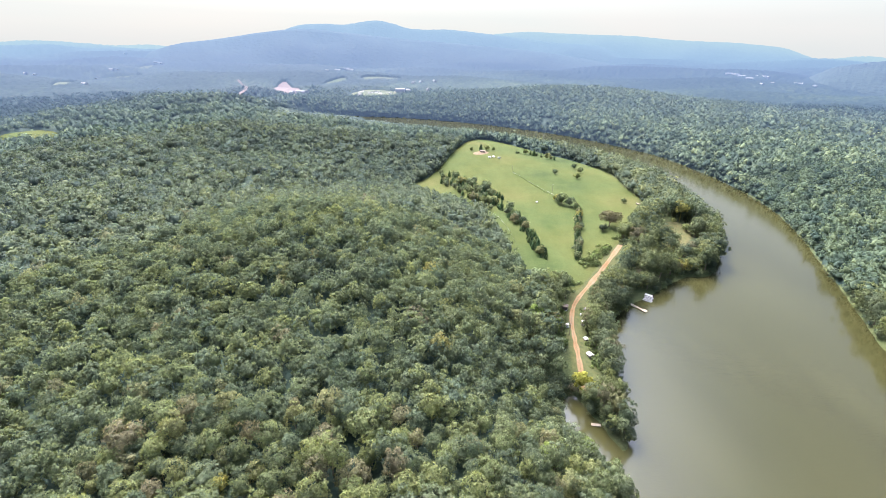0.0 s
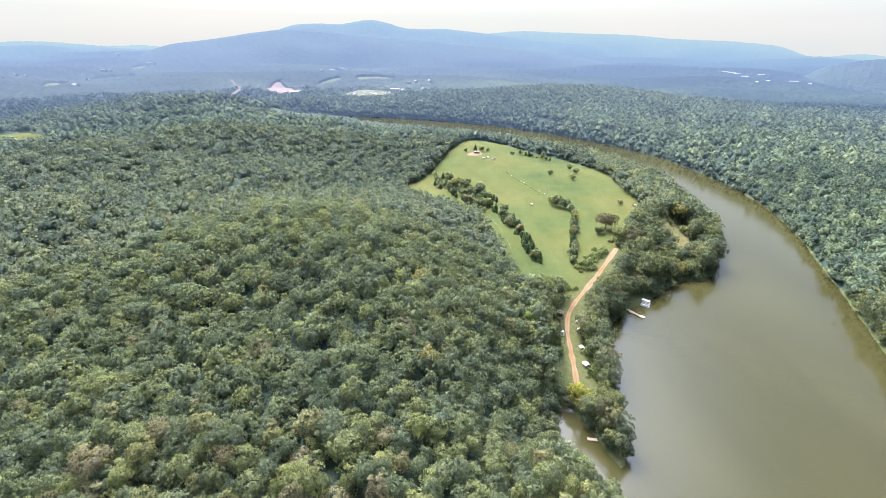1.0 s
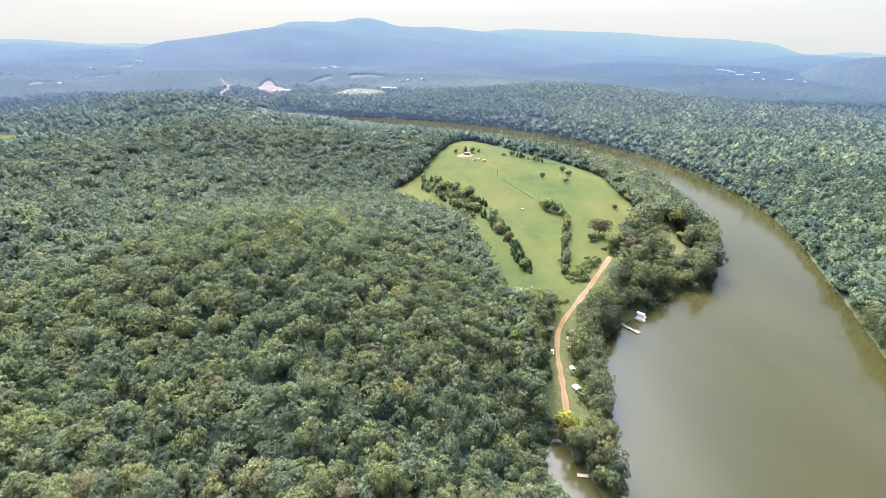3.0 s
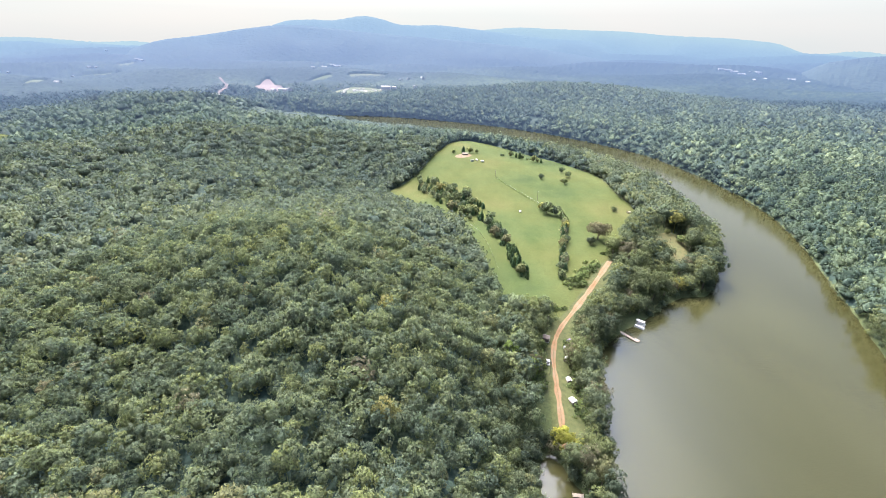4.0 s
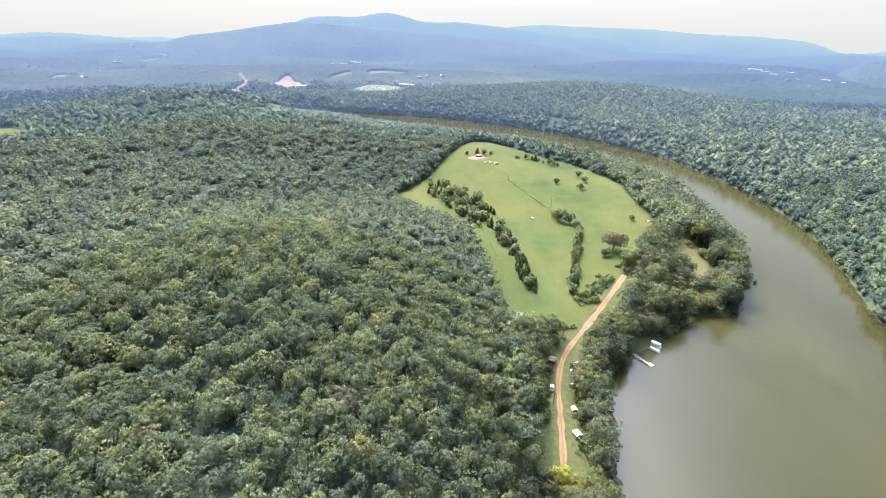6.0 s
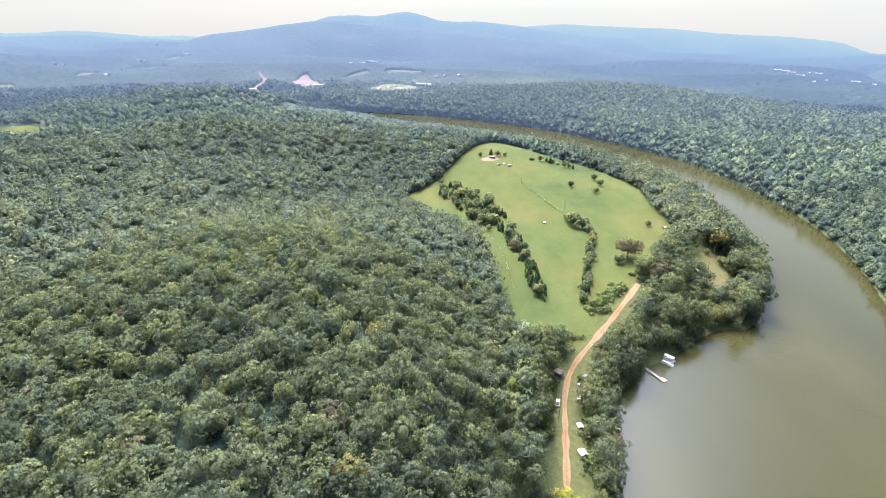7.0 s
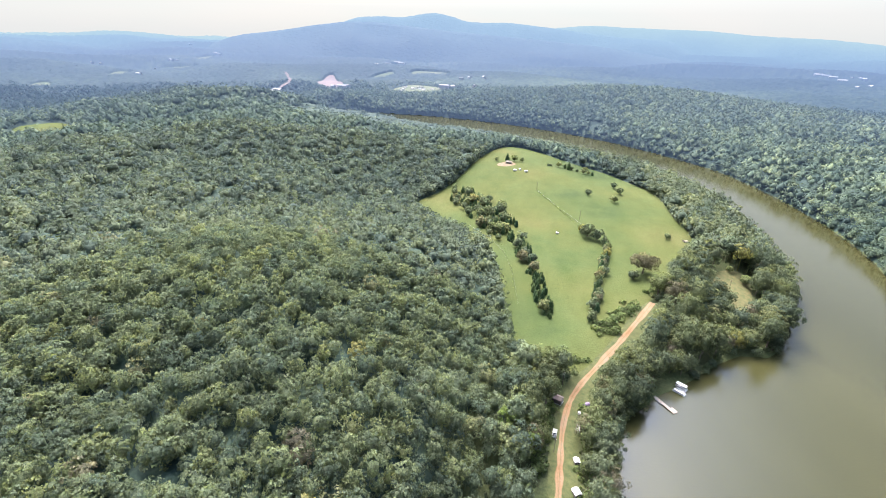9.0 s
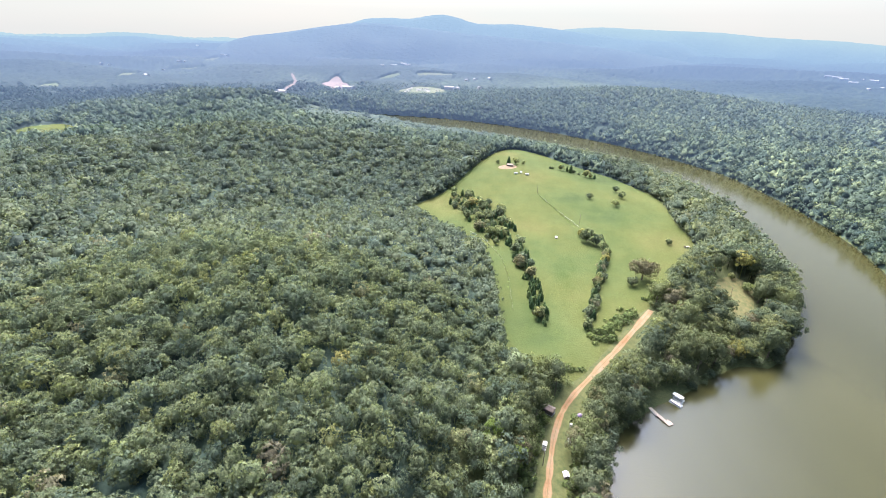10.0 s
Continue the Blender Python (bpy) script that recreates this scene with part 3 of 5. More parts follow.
# ---------------------------------------------------------------- trees
def ball(nu, nv, radius, centre, rng, heads=None, rough=0.06):
    """A ball swollen into heads, of four-cornered faces, with the normals of the heads."""
    u, v = np.meshgrid(np.arange(nu) * 2 * math.pi / nu + rng.uniform(0, 1), np.linspace(0.12, math.pi - 0.35, nv))
    d = np.stack([np.cos(u) * np.sin(v), np.sin(u) * np.sin(v), np.cos(v)], -1).reshape(-1, 3)
    n, swell = d, np.ones((len(d), 1))
    if heads is not None:
        h = heads / np.linalg.norm(heads, axis=1)[:, None]
        near = d @ h.T
        best = near.argmax(1)
        swell = 0.72 + 0.34 * np.exp((near.max(1) - 1) / 0.10)[:, None]
        n = d * swell - h[best] * 0.5 + np.array([0, 0, 0.05])
        n = n / np.linalg.norm(n, axis=1)[:, None]
    p = d * np.asarray(radius) * swell * (1 + rng.normal(0, rough, (len(d), 1))) + np.asarray(centre)
    i = (np.arange(nv - 1)[:, None] * nu + np.arange(nu)[None, :]).ravel()
    j = (np.arange(nv - 1)[:, None] * nu + (np.arange(nu)[None, :] + 1) % nu).ravel()
    return p, np.stack([i, i + nu, j + nu, j], 1), n


def leaf_tufts(places, normals, size, rng):
    """Clumps of leaves: small three-cornered tufts at the places, facing roughly along the normals."""
    n = normals / np.linalg.norm(normals, axis=1)[:, None]
    a = np.cross(n, rng.normal(size=n.shape))
    a /= np.linalg.norm(a, axis=1)[:, None] + 1e-9
    b = np.cross(n, a)
    s = size * rng.uniform(0.6, 1.35, (len(n), 1))
    la, lb = s * rng.uniform(0.7, 1.1, s.shape), s * rng.uniform(0.5, 0.9, s.shape)
    droop = n * s * 0.25
    c = np.stack([places - a * la * 0.75 - b * lb * 0.5, places + a * la * 0.75 - b * lb * 0.45 - droop, places + b * lb * 0.95 - droop * 0.5], 1)
    return c.reshape(-1, 3), np.arange(len(n) * 3).reshape(-1, 3)


def crown_shape(seed, lobes, leaves, size, rx=5.0, rz=5.2, cz=10.5, core=(7, 5), full=0.62, down=1.35):
    """A broadleaf crown: lobes on an uneven dome, each covered with leaf clumps, round a shaded heart."""
    rng = np.random.default_rng(seed)
    k = np.arange(lobes) + 0.5
    zz = 1 - down * k / lobes
    ph = k * 2.39996 + rng.uniform(0, 6.28)
    d = np.stack([np.cos(ph) * np.sqrt(np.maximum(0.02, 1 - zz ** 2)), np.sin(ph) * np.sqrt(np.maximum(0.02, 1 - zz ** 2)), zz], 1) + rng.normal(0, 0.13, (lobes, 3))
    reach = rng.uniform(0.48, 0.9, (lobes, 1))
    lean = rng.normal(0, 0.06, 2)
    centre = d * reach * np.array([rx, rx, rz]) + np.array([0, 0, cz])
    centre[:, :2] += lean * rx * 2
    radius = rx * rng.uniform(0.24, 0.46, lobes) * (1.0 if lobes > 9 else 1.25)
    out = rng.normal(size=(lobes, leaves, 3))
    out /= np.linalg.norm(out, axis=2)[..., None]
    out = out + d[:, None, :] * 0.75 + np.array([0, 0, 0.35])
    out /= np.linalg.norm(out, axis=2)[..., None]
    p = centre[:, None, :] + out * radius[:, None, None] * rng.uniform(0.6, 1.15, (lobes, leaves, 1)) * np.array([1, 1, 0.82])
    nrm = out + rng.normal(0, 0.36, out.shape)
    swell = out * 0.8 + d[:, None, :] * 0.45 + np.array([0, 0, 0.12]) + rng.normal(0, 0.34, out.shape)
    swell = np.repeat(swell.reshape(-1, 3) / np.linalg.norm(swell.reshape(-1, 3), axis=1)[:, None], 3, axis=0)
    lv, lf = leaf_tufts(p.reshape(-1, 3), nrm.reshape(-1, 3), size, rng)
    if core:
        cv, cf, cn = ball(core[0], core[1], (rx * full, rx * full, rz * full * 1.05), (lean[0] * rx * 2, lean[1] * rx * 2, cz - 0.4), rng, d)
        return np.concatenate([lv, cv]), cf + len(lv), lf, np.concatenate([swell, cn])
    return lv, np.zeros((0, 4), int), lf, swell


def cedar_shape(seed, height_m=7.0, r=1.7, rings=11, leaves=26, size=0.6):
    """A red cedar: a dense, slightly ragged spindle of needles."""
    rng = np.random.default_rng(seed)
    places, normals = [], []
    for k in range(rings):
        h = (k + 0.5) / rings
        rad = r * (1 - h) ** 0.75 * (0.75 + 0.5 * min(1, h * 4)) * rng.uniform(0.9, 1.1)
        m = max(5, int(leaves * (1.1 - h)))
        ph = rng.uniform(0, 6.28, m)
        d = np.stack([np.cos(ph), np.sin(ph), np.full(m, 0.35)], 1)
        places.append(np.stack([np.cos(ph) * rad, np.sin(ph) * rad, 0.5 + h * (height_m - 0.5) + rng.normal(0, 0.2, m)], 1) * np.array([1, 1, 1]) * rng.uniform(0.92, 1.06, (m, 1)))
        normals.append(d + rng.normal(0, 0.3, d.shape))
    lv, lf = leaf_tufts(np.concatenate(places), np.concatenate(normals), size * 1.8, rng)
    u = np.arange(7) * 2 * math.pi / 7
    core = np.concatenate([np.stack([np.cos(u) * q, np.sin(u) * q, np.full(7, z)], 1) for q, z in ((r * 0.5, 0.35), (r * 0.78, height_m * 0.22), (r * 0.5, height_m * 0.6), (0.08, height_m * 0.97))])
    i = (np.arange(3)[:, None] * 7 + np.arange(7)[None, :]).ravel()
    j = (np.arange(3)[:, None] * 7 + (np.arange(7)[None, :] + 1) % 7).ravel()
    v = np.concatenate([lv, core])
    n = np.stack([v[:, 0], v[:, 1], np.full(len(v), r * 0.35)], 1)
    n = n / np.linalg.norm(n, axis=1)[:, None]
    return v, np.stack([i, j, j + 7, i + 7], 1) + len(lv), lf, n


def trunk_bmesh(seed, top=9.0, r=0.32, limbs=5):
    rng = random.Random(seed)
    bm = bmesh.new()
    knee = (rng.uniform(-.3, .3), rng.uniform(-.3, .3), top * 0.55)
    tube(bm, (0, 0, -0.6), knee, r * 1.25, r * 0.85, 8)
    tube(bm, knee, (knee[0] * 1.4, knee[1] * 1.4, top), r * 0.85, r * 0.35, 7)
    for k in range(limbs):
        a = k * 2.4 + rng.uniform(0, 0.8)
        z = top * rng.uniform(0.5, 0.85)
        q = rng.uniform(2.0, 3.4)
        tube(bm, (knee[0], knee[1], z), (math.cos(a) * q, math.sin(a) * q, z + rng.uniform(1.4, 2.8)), r * 0.4, r * 0.14, 5)
    return bm


HIDDEN = (0, 0, -300)


def tree_kind(name, shape, leaf, label, category, group, trunk_top=9.0, r=0.3, limbs=5, seed=1):
    """A tree with its parts; the first one stands where the first copy is wanted."""
    tree = thing(name, pose(0, 0, 0), label, category, group)
    part("trunk", trunk_bmesh(seed, trunk_top, r, limbs), bark, tree)
    link("crown", quad_mesh("crown", shape[0], shape[1], leaf, normals=shape[3], tris=shape[2]), tree)
    return tree


class Grove:
    """Stands trees of several shapes: the first of each shape is the original, the others are copies."""

    def __init__(self, *kinds):
        self.kinds, self.used = list(kinds), set()

    def stand(self, k, x, y, scale=1.0, turn=0.0, z=None, stretch=1.0):
        ob = self.kinds[k % len(self.kinds)]
        m = pose(x, y, (height(x, y) if z is None else z) - 0.1, 0, 0, turn)
        if ob not in self.used:
            self.used.add(ob)
        else:
            ob = copy_thing(ob, m)
        ob.matrix_world = m @ Matrix.Diagonal((scale, scale, scale * stretch, 1))
        return ob


def scatter(x0, x1, y0, y1, step, seed):
    """Places on a jittered grid."""
    rng = np.random.default_rng(seed)
    gx, gy = np.meshgrid(np.arange(x0, x1, step), np.arange(y0, y1, step * 0.88))
    gx[1::2] += step / 2
    x = gx.ravel() + rng.uniform(-0.38, 0.38, gx.size) * step
    y = gy.ravel() + rng.uniform(-0.38, 0.38, gx.size) * step
    return x, y


def wooded(x, y, bank):
    """Where trees grow: off the water, the fields, the road and the clearings."""
    ok = bank > 1.5
    for line, room in ((FIELD, 1.0), (rounded(CLEARING, True, 2), 2.0), (LEFT_FIELD, 2.0), (YARD, 1.5), (SHED_ROOM, 1.0), (LANDING, 1.0)):
        ins, d = inside_and_distance(line, x, y)
        ok &= ~ins & (d > room)
    _, d = inside_and_distance(ROAD_LINE, x, y, closed=False)
    beyond = x > np.interp(y, [p[1] for p in ROAD_LINE], [p[0] for p in ROAD_LINE])
    ok &= (d > np.where(beyond, np.where(y > 272, 10.0, 6.3), np.where(y > 292, 11.0, 7.5))) & ~((d < 9.5) & (x < 97) & (x < np.interp(y, [p[1] for p in ROAD_LINE], [p[0] for p in ROAD_LINE])))
    ins, _ = inside_and_distance(COVE_SIDE, x, y)
    return ok & ~ins


def stuff_mesh(name, shapes, x, y, z, scale, tall, turn, pick, tint, leaf):
    """Many trees joined into one mesh."""
    vs, fs, gs, ts, ns, base = [], [], [], [], [], 0
    for k, (v, f, g, nv) in enumerate(shapes):
        s = np.where(pick == k)[0]
        if not len(s):
            continue
        c, n = np.cos(turn[s]) * scale[s], np.sin(turn[s]) * scale[s]
        px = v[None, :, 0] * c[:, None] - v[None, :, 1] * n[:, None] + x[s][:, None]
        py = v[None, :, 0] * n[:, None] + v[None, :, 1] * c[:, None] + y[s][:, None]
        pz = v[None, :, 2] * tall[s][:, None] + z[s][:, None]
        vs.append(np.stack([px, py, pz], -1).reshape(-1, 3))
        fs.append((f[None] + (base + np.arange(len(s)) * len(v))[:, None, None]).reshape(-1, 4))
        gs.append((g[None] + (base + np.arange(len(s)) * len(v))[:, None, None]).reshape(-1, 3))
        cc, cs = np.cos(turn[s])[:, None], np.sin(turn[s])[:, None]
        ns.append(np.stack([nv[None, :, 0] * cc - nv[None, :, 1] * cs, nv[None, :, 0] * cs + nv[None, :, 1] * cc, np.repeat(nv[None, :, 2], len(s), 0)], -1).reshape(-1, 3))
        ts.append(np.repeat(tint[s], len(v)))
        base += len(s) * len(v)
    return quad_mesh(name, np.concatenate(vs), np.concatenate(fs), leaf, np.concatenate(ts), normals=np.concatenate(ns), tris=np.concatenate(gs))


def add_trunk(shape, r=0.3, top=7.0):
    v, f, g, n = shape
    u = np.arange(4) * math.pi / 2
    t = np.concatenate([np.stack([np.cos(u) * q, np.sin(u) * q, np.full(4, h)], 1) for q, h in ((r, -0.5), (r * 0.6, top))])
    i, j = np.arange(4), (np.arange(4) + 1) % 4
    out = np.concatenate([np.stack([np.cos(u), np.sin(u), np.zeros(4)], 1)] * 2)
    return np.concatenate([v, t]), np.concatenate([f, np.stack([i, j, j + 4, i + 4], 1) + len(v)]), g, np.concatenate([n, out])


LEFT_FIELD = [(-640, 690), (-600, 655), (-530, 640), (-500, 625), (-540, 700), (-575, 722), (-620, 734)]
COVE_SIDE = [(50, 204), (66, 206), (72, 194), (62, 176), (76, 148), (66, 140), (50, 168)]
LANDING = [(131, 286), (146, 284), (164, 306), (156, 315), (148, 313), (134, 299)]
SHED_ROOM = [(80, 213), (90, 214), (93, 232), (82, 234)]
YARD = [(84, 232), (88, 233), (89, 250), (92, 272), (94, 284), (91, 284), (86, 266)]
tagged(link("far_meadow", patch_mesh("far_meadow", rounded(LEFT_FIELD, True, 1), 8.0, 1.2, pasture_mat)), "small pale green meadow among distant woods", "meadow", kind="structure")

broad = [crown_shape(10 + k, 28 + 2 * (k % 3), 36, 0.58, full=0.5, rx=4.7 + 0.3 * (k % 4), rz=5.0 + 0.6 * (k % 3), cz=9.4 + 0.4 * (k % 3)) for k in range(7)]
mid_shapes = [add_trunk(crown_shape(40 + k, 20, 22, 0.76, core=(6, 4), full=0.5, rx=4.6 + 0.4 * (k % 4), rz=5.0 + 0.5 * (k % 3), cz=9.8)) for k in range(8)]
def calmer(shape, up=0.6):
    """A far crown, whose many small heads are lit as one."""
    v, f, g, n = shape
    n = n + np.array([0, 0, up])
    return v, f, g, n / np.linalg.norm(n, axis=1)[:, None]


low_shapes = [calmer(add_trunk(crown_shape(60 + k, 11, 9, 1.05, rx=4.9 + 0.4 * (k % 3), rz=5.6 + 0.5 * (k % 3), cz=7.6, core=(7, 5), full=0.66)), 0.4) for k in range(7)]
far_shapes = [calmer(crown_shape(80 + k, 8, 2, 1.7, rx=5.1, rz=6.0, cz=7.2, core=(5, 3), full=0.8), 0.25) for k in range(6)]

hill_woods = Grove(*[tree_kind("broadleaf_tree", broad[k], leaf_each, "full-crowned green broadleaf tree in dense hillside woods", "tree", "hillside trees", seed=20 + k) for k in range(7)])
leafy = [crown_shape(30 + k, 30, 38, 0.57, rx=4.7 + 0.25 * k, rz=6.6, cz=8.2, core=(8, 5), full=0.55, down=1.7) for k in range(5)]
bank_woods = Grove(*[tree_kind("riverside_tree", leafy[k], leaf_bank, "tall leafy green tree overhanging the river bank", "tree", "riverside trees", seed=50 + k) for k in range(5)])

SINGLE_HILL = 139.0                      # single trees grow nearer than this, and along the bank below SINGLE_BANK
SINGLE_BANK = 440.0


def plant_woods():
    rng = np.random.default_rng(77)
    x, y = scatter(-1900, 1500, 60, 1780, 6.2, 8)
    r, b = np.hypot(x, y - 30), np.degrees(np.arctan2(x - 20, y + 25))
    # farther off, trees stand for wider pieces of wood
    thin = rng.uniform(size=x.shape)
    wide = np.clip((r - 500) / 500, 0, 1)
    some = 0.72 - 0.08 * np.clip((r - 500) / 120, 0, 1) - 0.34 * wide
    some = np.where((x > 240) & (x < 600) & (y > 480) & (y < 1300) | (y > 1090) & (y < 1480) & (x > -460), 0.52, some)
    some = np.where((x > 230) & (r < 720), 0.95, some)
    some = np.where(r > 1480, 0.18, some)
    keep = (b > -55) & (b < 50) & (thin < np.where(r < 335, 1.0, some))
    x, y, r, wide = x[keep], y[keep], r[keep], wide[keep]
    bank = from_bank(x, y)
    ok = wooded(x, y, bank) & (r < 1760)
    for _, outline, _, _ in FAR_CLEARINGS:
        ins, d = inside_and_distance(outline, x, y)
        ok &= ~ins & (d > 8)
    x, y, r, wide, bank = x[ok], y[ok], r[ok], wide[ok], bank[ok]
    # low growth leans out over both shores
    bx, by, low = [], [], []
    for line in (rounded(RIGHT_BANK, False, 1), rounded(LEFT_BANK, False, 1)):
        for (ax, ay), (cx, cy) in zip(line, line[1:]):
            for k in range(int(math.hypot(cx - ax, cy - ay) / 2.6)):
                f = rng.uniform()
                bx.append(ax + (cx - ax) * f + rng.uniform(-2.5, 2.5))
                by.append(ay + (cy - ay) * f + rng.uniform(-2.5, 2.5))
    shore_count = len(bx)
    for (ax, ay), (cx, cy) in zip(FIELD, FIELD[1:] + FIELD[:1]):
        for k in range(int(math.hypot(cx - ax, cy - ay) / 2.6 + rng.uniform())):
            f = rng.uniform()
            px, py = ax + (cx - ax) * f, ay + (cy - ay) * f
            mx, my = 90 - px, 540 - py
            out = rng.uniform(0.5, 7.0) / math.hypot(mx, my)
            bx.append(px - mx * out)
            by.append(py - my * out)
    gx, gy = scatter(48, 74, 138, 208, 3.6, 4)
    bx, by = np.array(bx + list(gx)), np.array(by + list(gy))
    d = from_bank(bx, by)
    in_field, _ = inside_and_distance(FIELD, bx, by)
    at_edge = np.zeros(len(bx), bool)
    at_edge[shore_count:len(bx) - len(gx)] = True
    fine = (d > -0.4) & ((d < 9) | at_edge) & ~in_field & (by > 90) & (np.hypot(bx, by) < 1400)
    _, road_d = inside_and_distance(ROAD_LINE, bx, by, closed=False)
    landing, _ = inside_and_distance(LANDING, bx, by)
    fine &= (road_d > 4) & ~landing
    bx, by, d = bx[fine], by[fine], d[fine]
    low = np.concatenate([np.zeros(len(x), bool), np.ones(len(bx), bool)])
    x, y, bank, r, wide = np.concatenate([x, bx]), np.concatenate([y, by]), np.concatenate([bank, d]), np.concatenate([r, np.hypot(bx, by)]), np.concatenate([wide, np.zeros(len(bx))])
    z = land(x, y, bank) - 0.2
    n = len(x)
    scale = rng.uniform(0.68, 1.22, n) * (1 + 0.55 * wide) * np.where(r > 315, 1.06, 1.0)
    scale *= (0.75 + 0.15 * smooth_step((r - 300) / 90)) * np.where(rng.uniform(size=n) < 0.08, 1.25, 1.0)
    scale = np.where(low, rng.uniform(0.34, 0.62, n) * np.where(r > 430, 1.6, 1.0), scale)
    z = np.where(low, z - 2.0, z)
    turn, tint = rng.uniform(0, 6.28, n), rng.beta(1.5, 1.7, n)
    tint = np.where(rng.uniform(size=n) < 0.03, rng.uniform(0.9, 1.0, n), 0.2 + tint * 0.72)
    # darker, bluer tint away from the river hill, painted in for distance haze
    haze_tint = np.maximum(smooth_step((r - 210) / 380) * np.where(x < 250, 1.0, 0.6) * np.where((bank < 75) & (x > 58) & (x < 300) & (y < 700), 0.15, 1.0), 0.4 * ((x > 250) & (bank > 0)))
    tint = np.clip(tint - 0.38 * haze_tint, 0.02, 1)
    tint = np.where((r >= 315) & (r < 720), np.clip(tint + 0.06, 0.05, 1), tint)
    # beyond the upper reach: tint lighter as sunlit, darker at both sides as cloud-shaded
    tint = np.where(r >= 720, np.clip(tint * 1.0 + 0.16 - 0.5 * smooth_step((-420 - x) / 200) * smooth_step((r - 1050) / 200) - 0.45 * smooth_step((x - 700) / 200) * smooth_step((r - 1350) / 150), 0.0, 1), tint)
    ins, edge = inside_and_distance(FIELD, x, y)
    left_of_river = (x < 60) | (y > 1000)
    near_bank = (bank < 70) & (x > 58) & (x < 300) & (y < 1000) & ~((x < 84) & (y < 175)) & ~((y > 900) & (x > 215))
    scale = np.where(near_bank & ~low & (y < 620) & (y > 200), scale * 1.3, scale)
    sparse = near_bank & ~low & (y < 620) & (rng.uniform(size=n) < 0.08)
    single_bank = near_bank & ~low & (y > 160) & (y < SINGLE_BANK) & (x > 66)
    single_hill = ~single_bank & ~low & (y < SINGLE_HILL) & (x < 90) & (x > -120) & (y > 84)
    tall = np.where(low, scale, scale ** 0.5 * rng.uniform(0.80, 1.24, n))
    tall = np.where(near_bank & ~low & (y < 620) & (y > 200), tall * 1.15, tall)
    # the belt before the upper reach is young and low
    upper = (y > 800) & (x > -330) & (y < np.interp(x, [-430, -110, 51, 140, 200, 245], [1190, 1115, 1036, 978, 900, 832]))
    tall = np.where(upper & ~low, tall * (1 - 0.42 * smooth_step((y - 800) / 120)), tall)
    by_dock = (np.hypot(x - 146, y - 309) < 24) & (x > 137)
    before = (np.abs(x - 214 + (402 - y) * 0.5) < 22) & (y > 345) & (y < 408)
    tall, scale = np.where(before & ~low, tall * 0.6, tall), np.where(before & ~low, scale * 0.8, scale)
    tall, scale = np.where(by_dock, tall * 0.62, tall), np.where(by_dock & ~low, scale * 0.72, scale)
    for k in np.where(single_hill)[0]:
        hill_woods.stand(int(k), x[k], y[k], scale[k], math.degrees(turn[k]), z[k], tall[k] / scale[k])
    for k in np.where(single_bank & ~sparse)[0]:
        bank_woods.stand(int(k), x[k], y[k], scale[k], math.degrees(turn[k]), z[k], tall[k] / scale[k])
    east = (x > 240) & (bank > 0) & ~near_bank
    rest = ~single_hill & ~single_bank & ~sparse
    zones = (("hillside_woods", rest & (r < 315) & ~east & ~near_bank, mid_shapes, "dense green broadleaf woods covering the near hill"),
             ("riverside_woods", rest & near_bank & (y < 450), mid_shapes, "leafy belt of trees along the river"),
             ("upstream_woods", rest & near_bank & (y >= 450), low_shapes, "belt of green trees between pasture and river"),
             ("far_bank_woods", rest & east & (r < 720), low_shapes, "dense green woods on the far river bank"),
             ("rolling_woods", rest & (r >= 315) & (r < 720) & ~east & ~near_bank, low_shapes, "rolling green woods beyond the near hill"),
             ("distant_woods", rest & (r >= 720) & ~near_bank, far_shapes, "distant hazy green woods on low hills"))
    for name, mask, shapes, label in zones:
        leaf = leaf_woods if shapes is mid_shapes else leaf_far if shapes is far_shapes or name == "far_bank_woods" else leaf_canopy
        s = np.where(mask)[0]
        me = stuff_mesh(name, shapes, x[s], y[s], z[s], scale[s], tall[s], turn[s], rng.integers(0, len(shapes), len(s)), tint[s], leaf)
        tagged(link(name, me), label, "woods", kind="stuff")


plant_woods()


def plant_hilltop():
    """The woods go on over the hill that the walk starts from."""
    rng = np.random.default_rng(91)
    x, y = scatter(-150, 70, -60, 82, 9.0, 92)
    bank = from_bank(x, y)
    ok = bank > 3
    x, y, bank = x[ok], y[ok], bank[ok]
    n = len(x)
    scale = rng.uniform(0.8, 1.35, n)
    me = stuff_mesh("hilltop_woods", far_shapes, x, y, land(x, y, bank) - 0.2, scale, scale ** 0.5, rng.uniform(0, 6.28, n), rng.integers(0, len(far_shapes), n), 0.2 + 0.7 * rng.beta(1.5, 1.7, n), leaf_canopy)
    tagged(link("hilltop_woods", me), "dense green broadleaf woods on the hilltop", "woods", kind="stuff")


plant_hilltop()


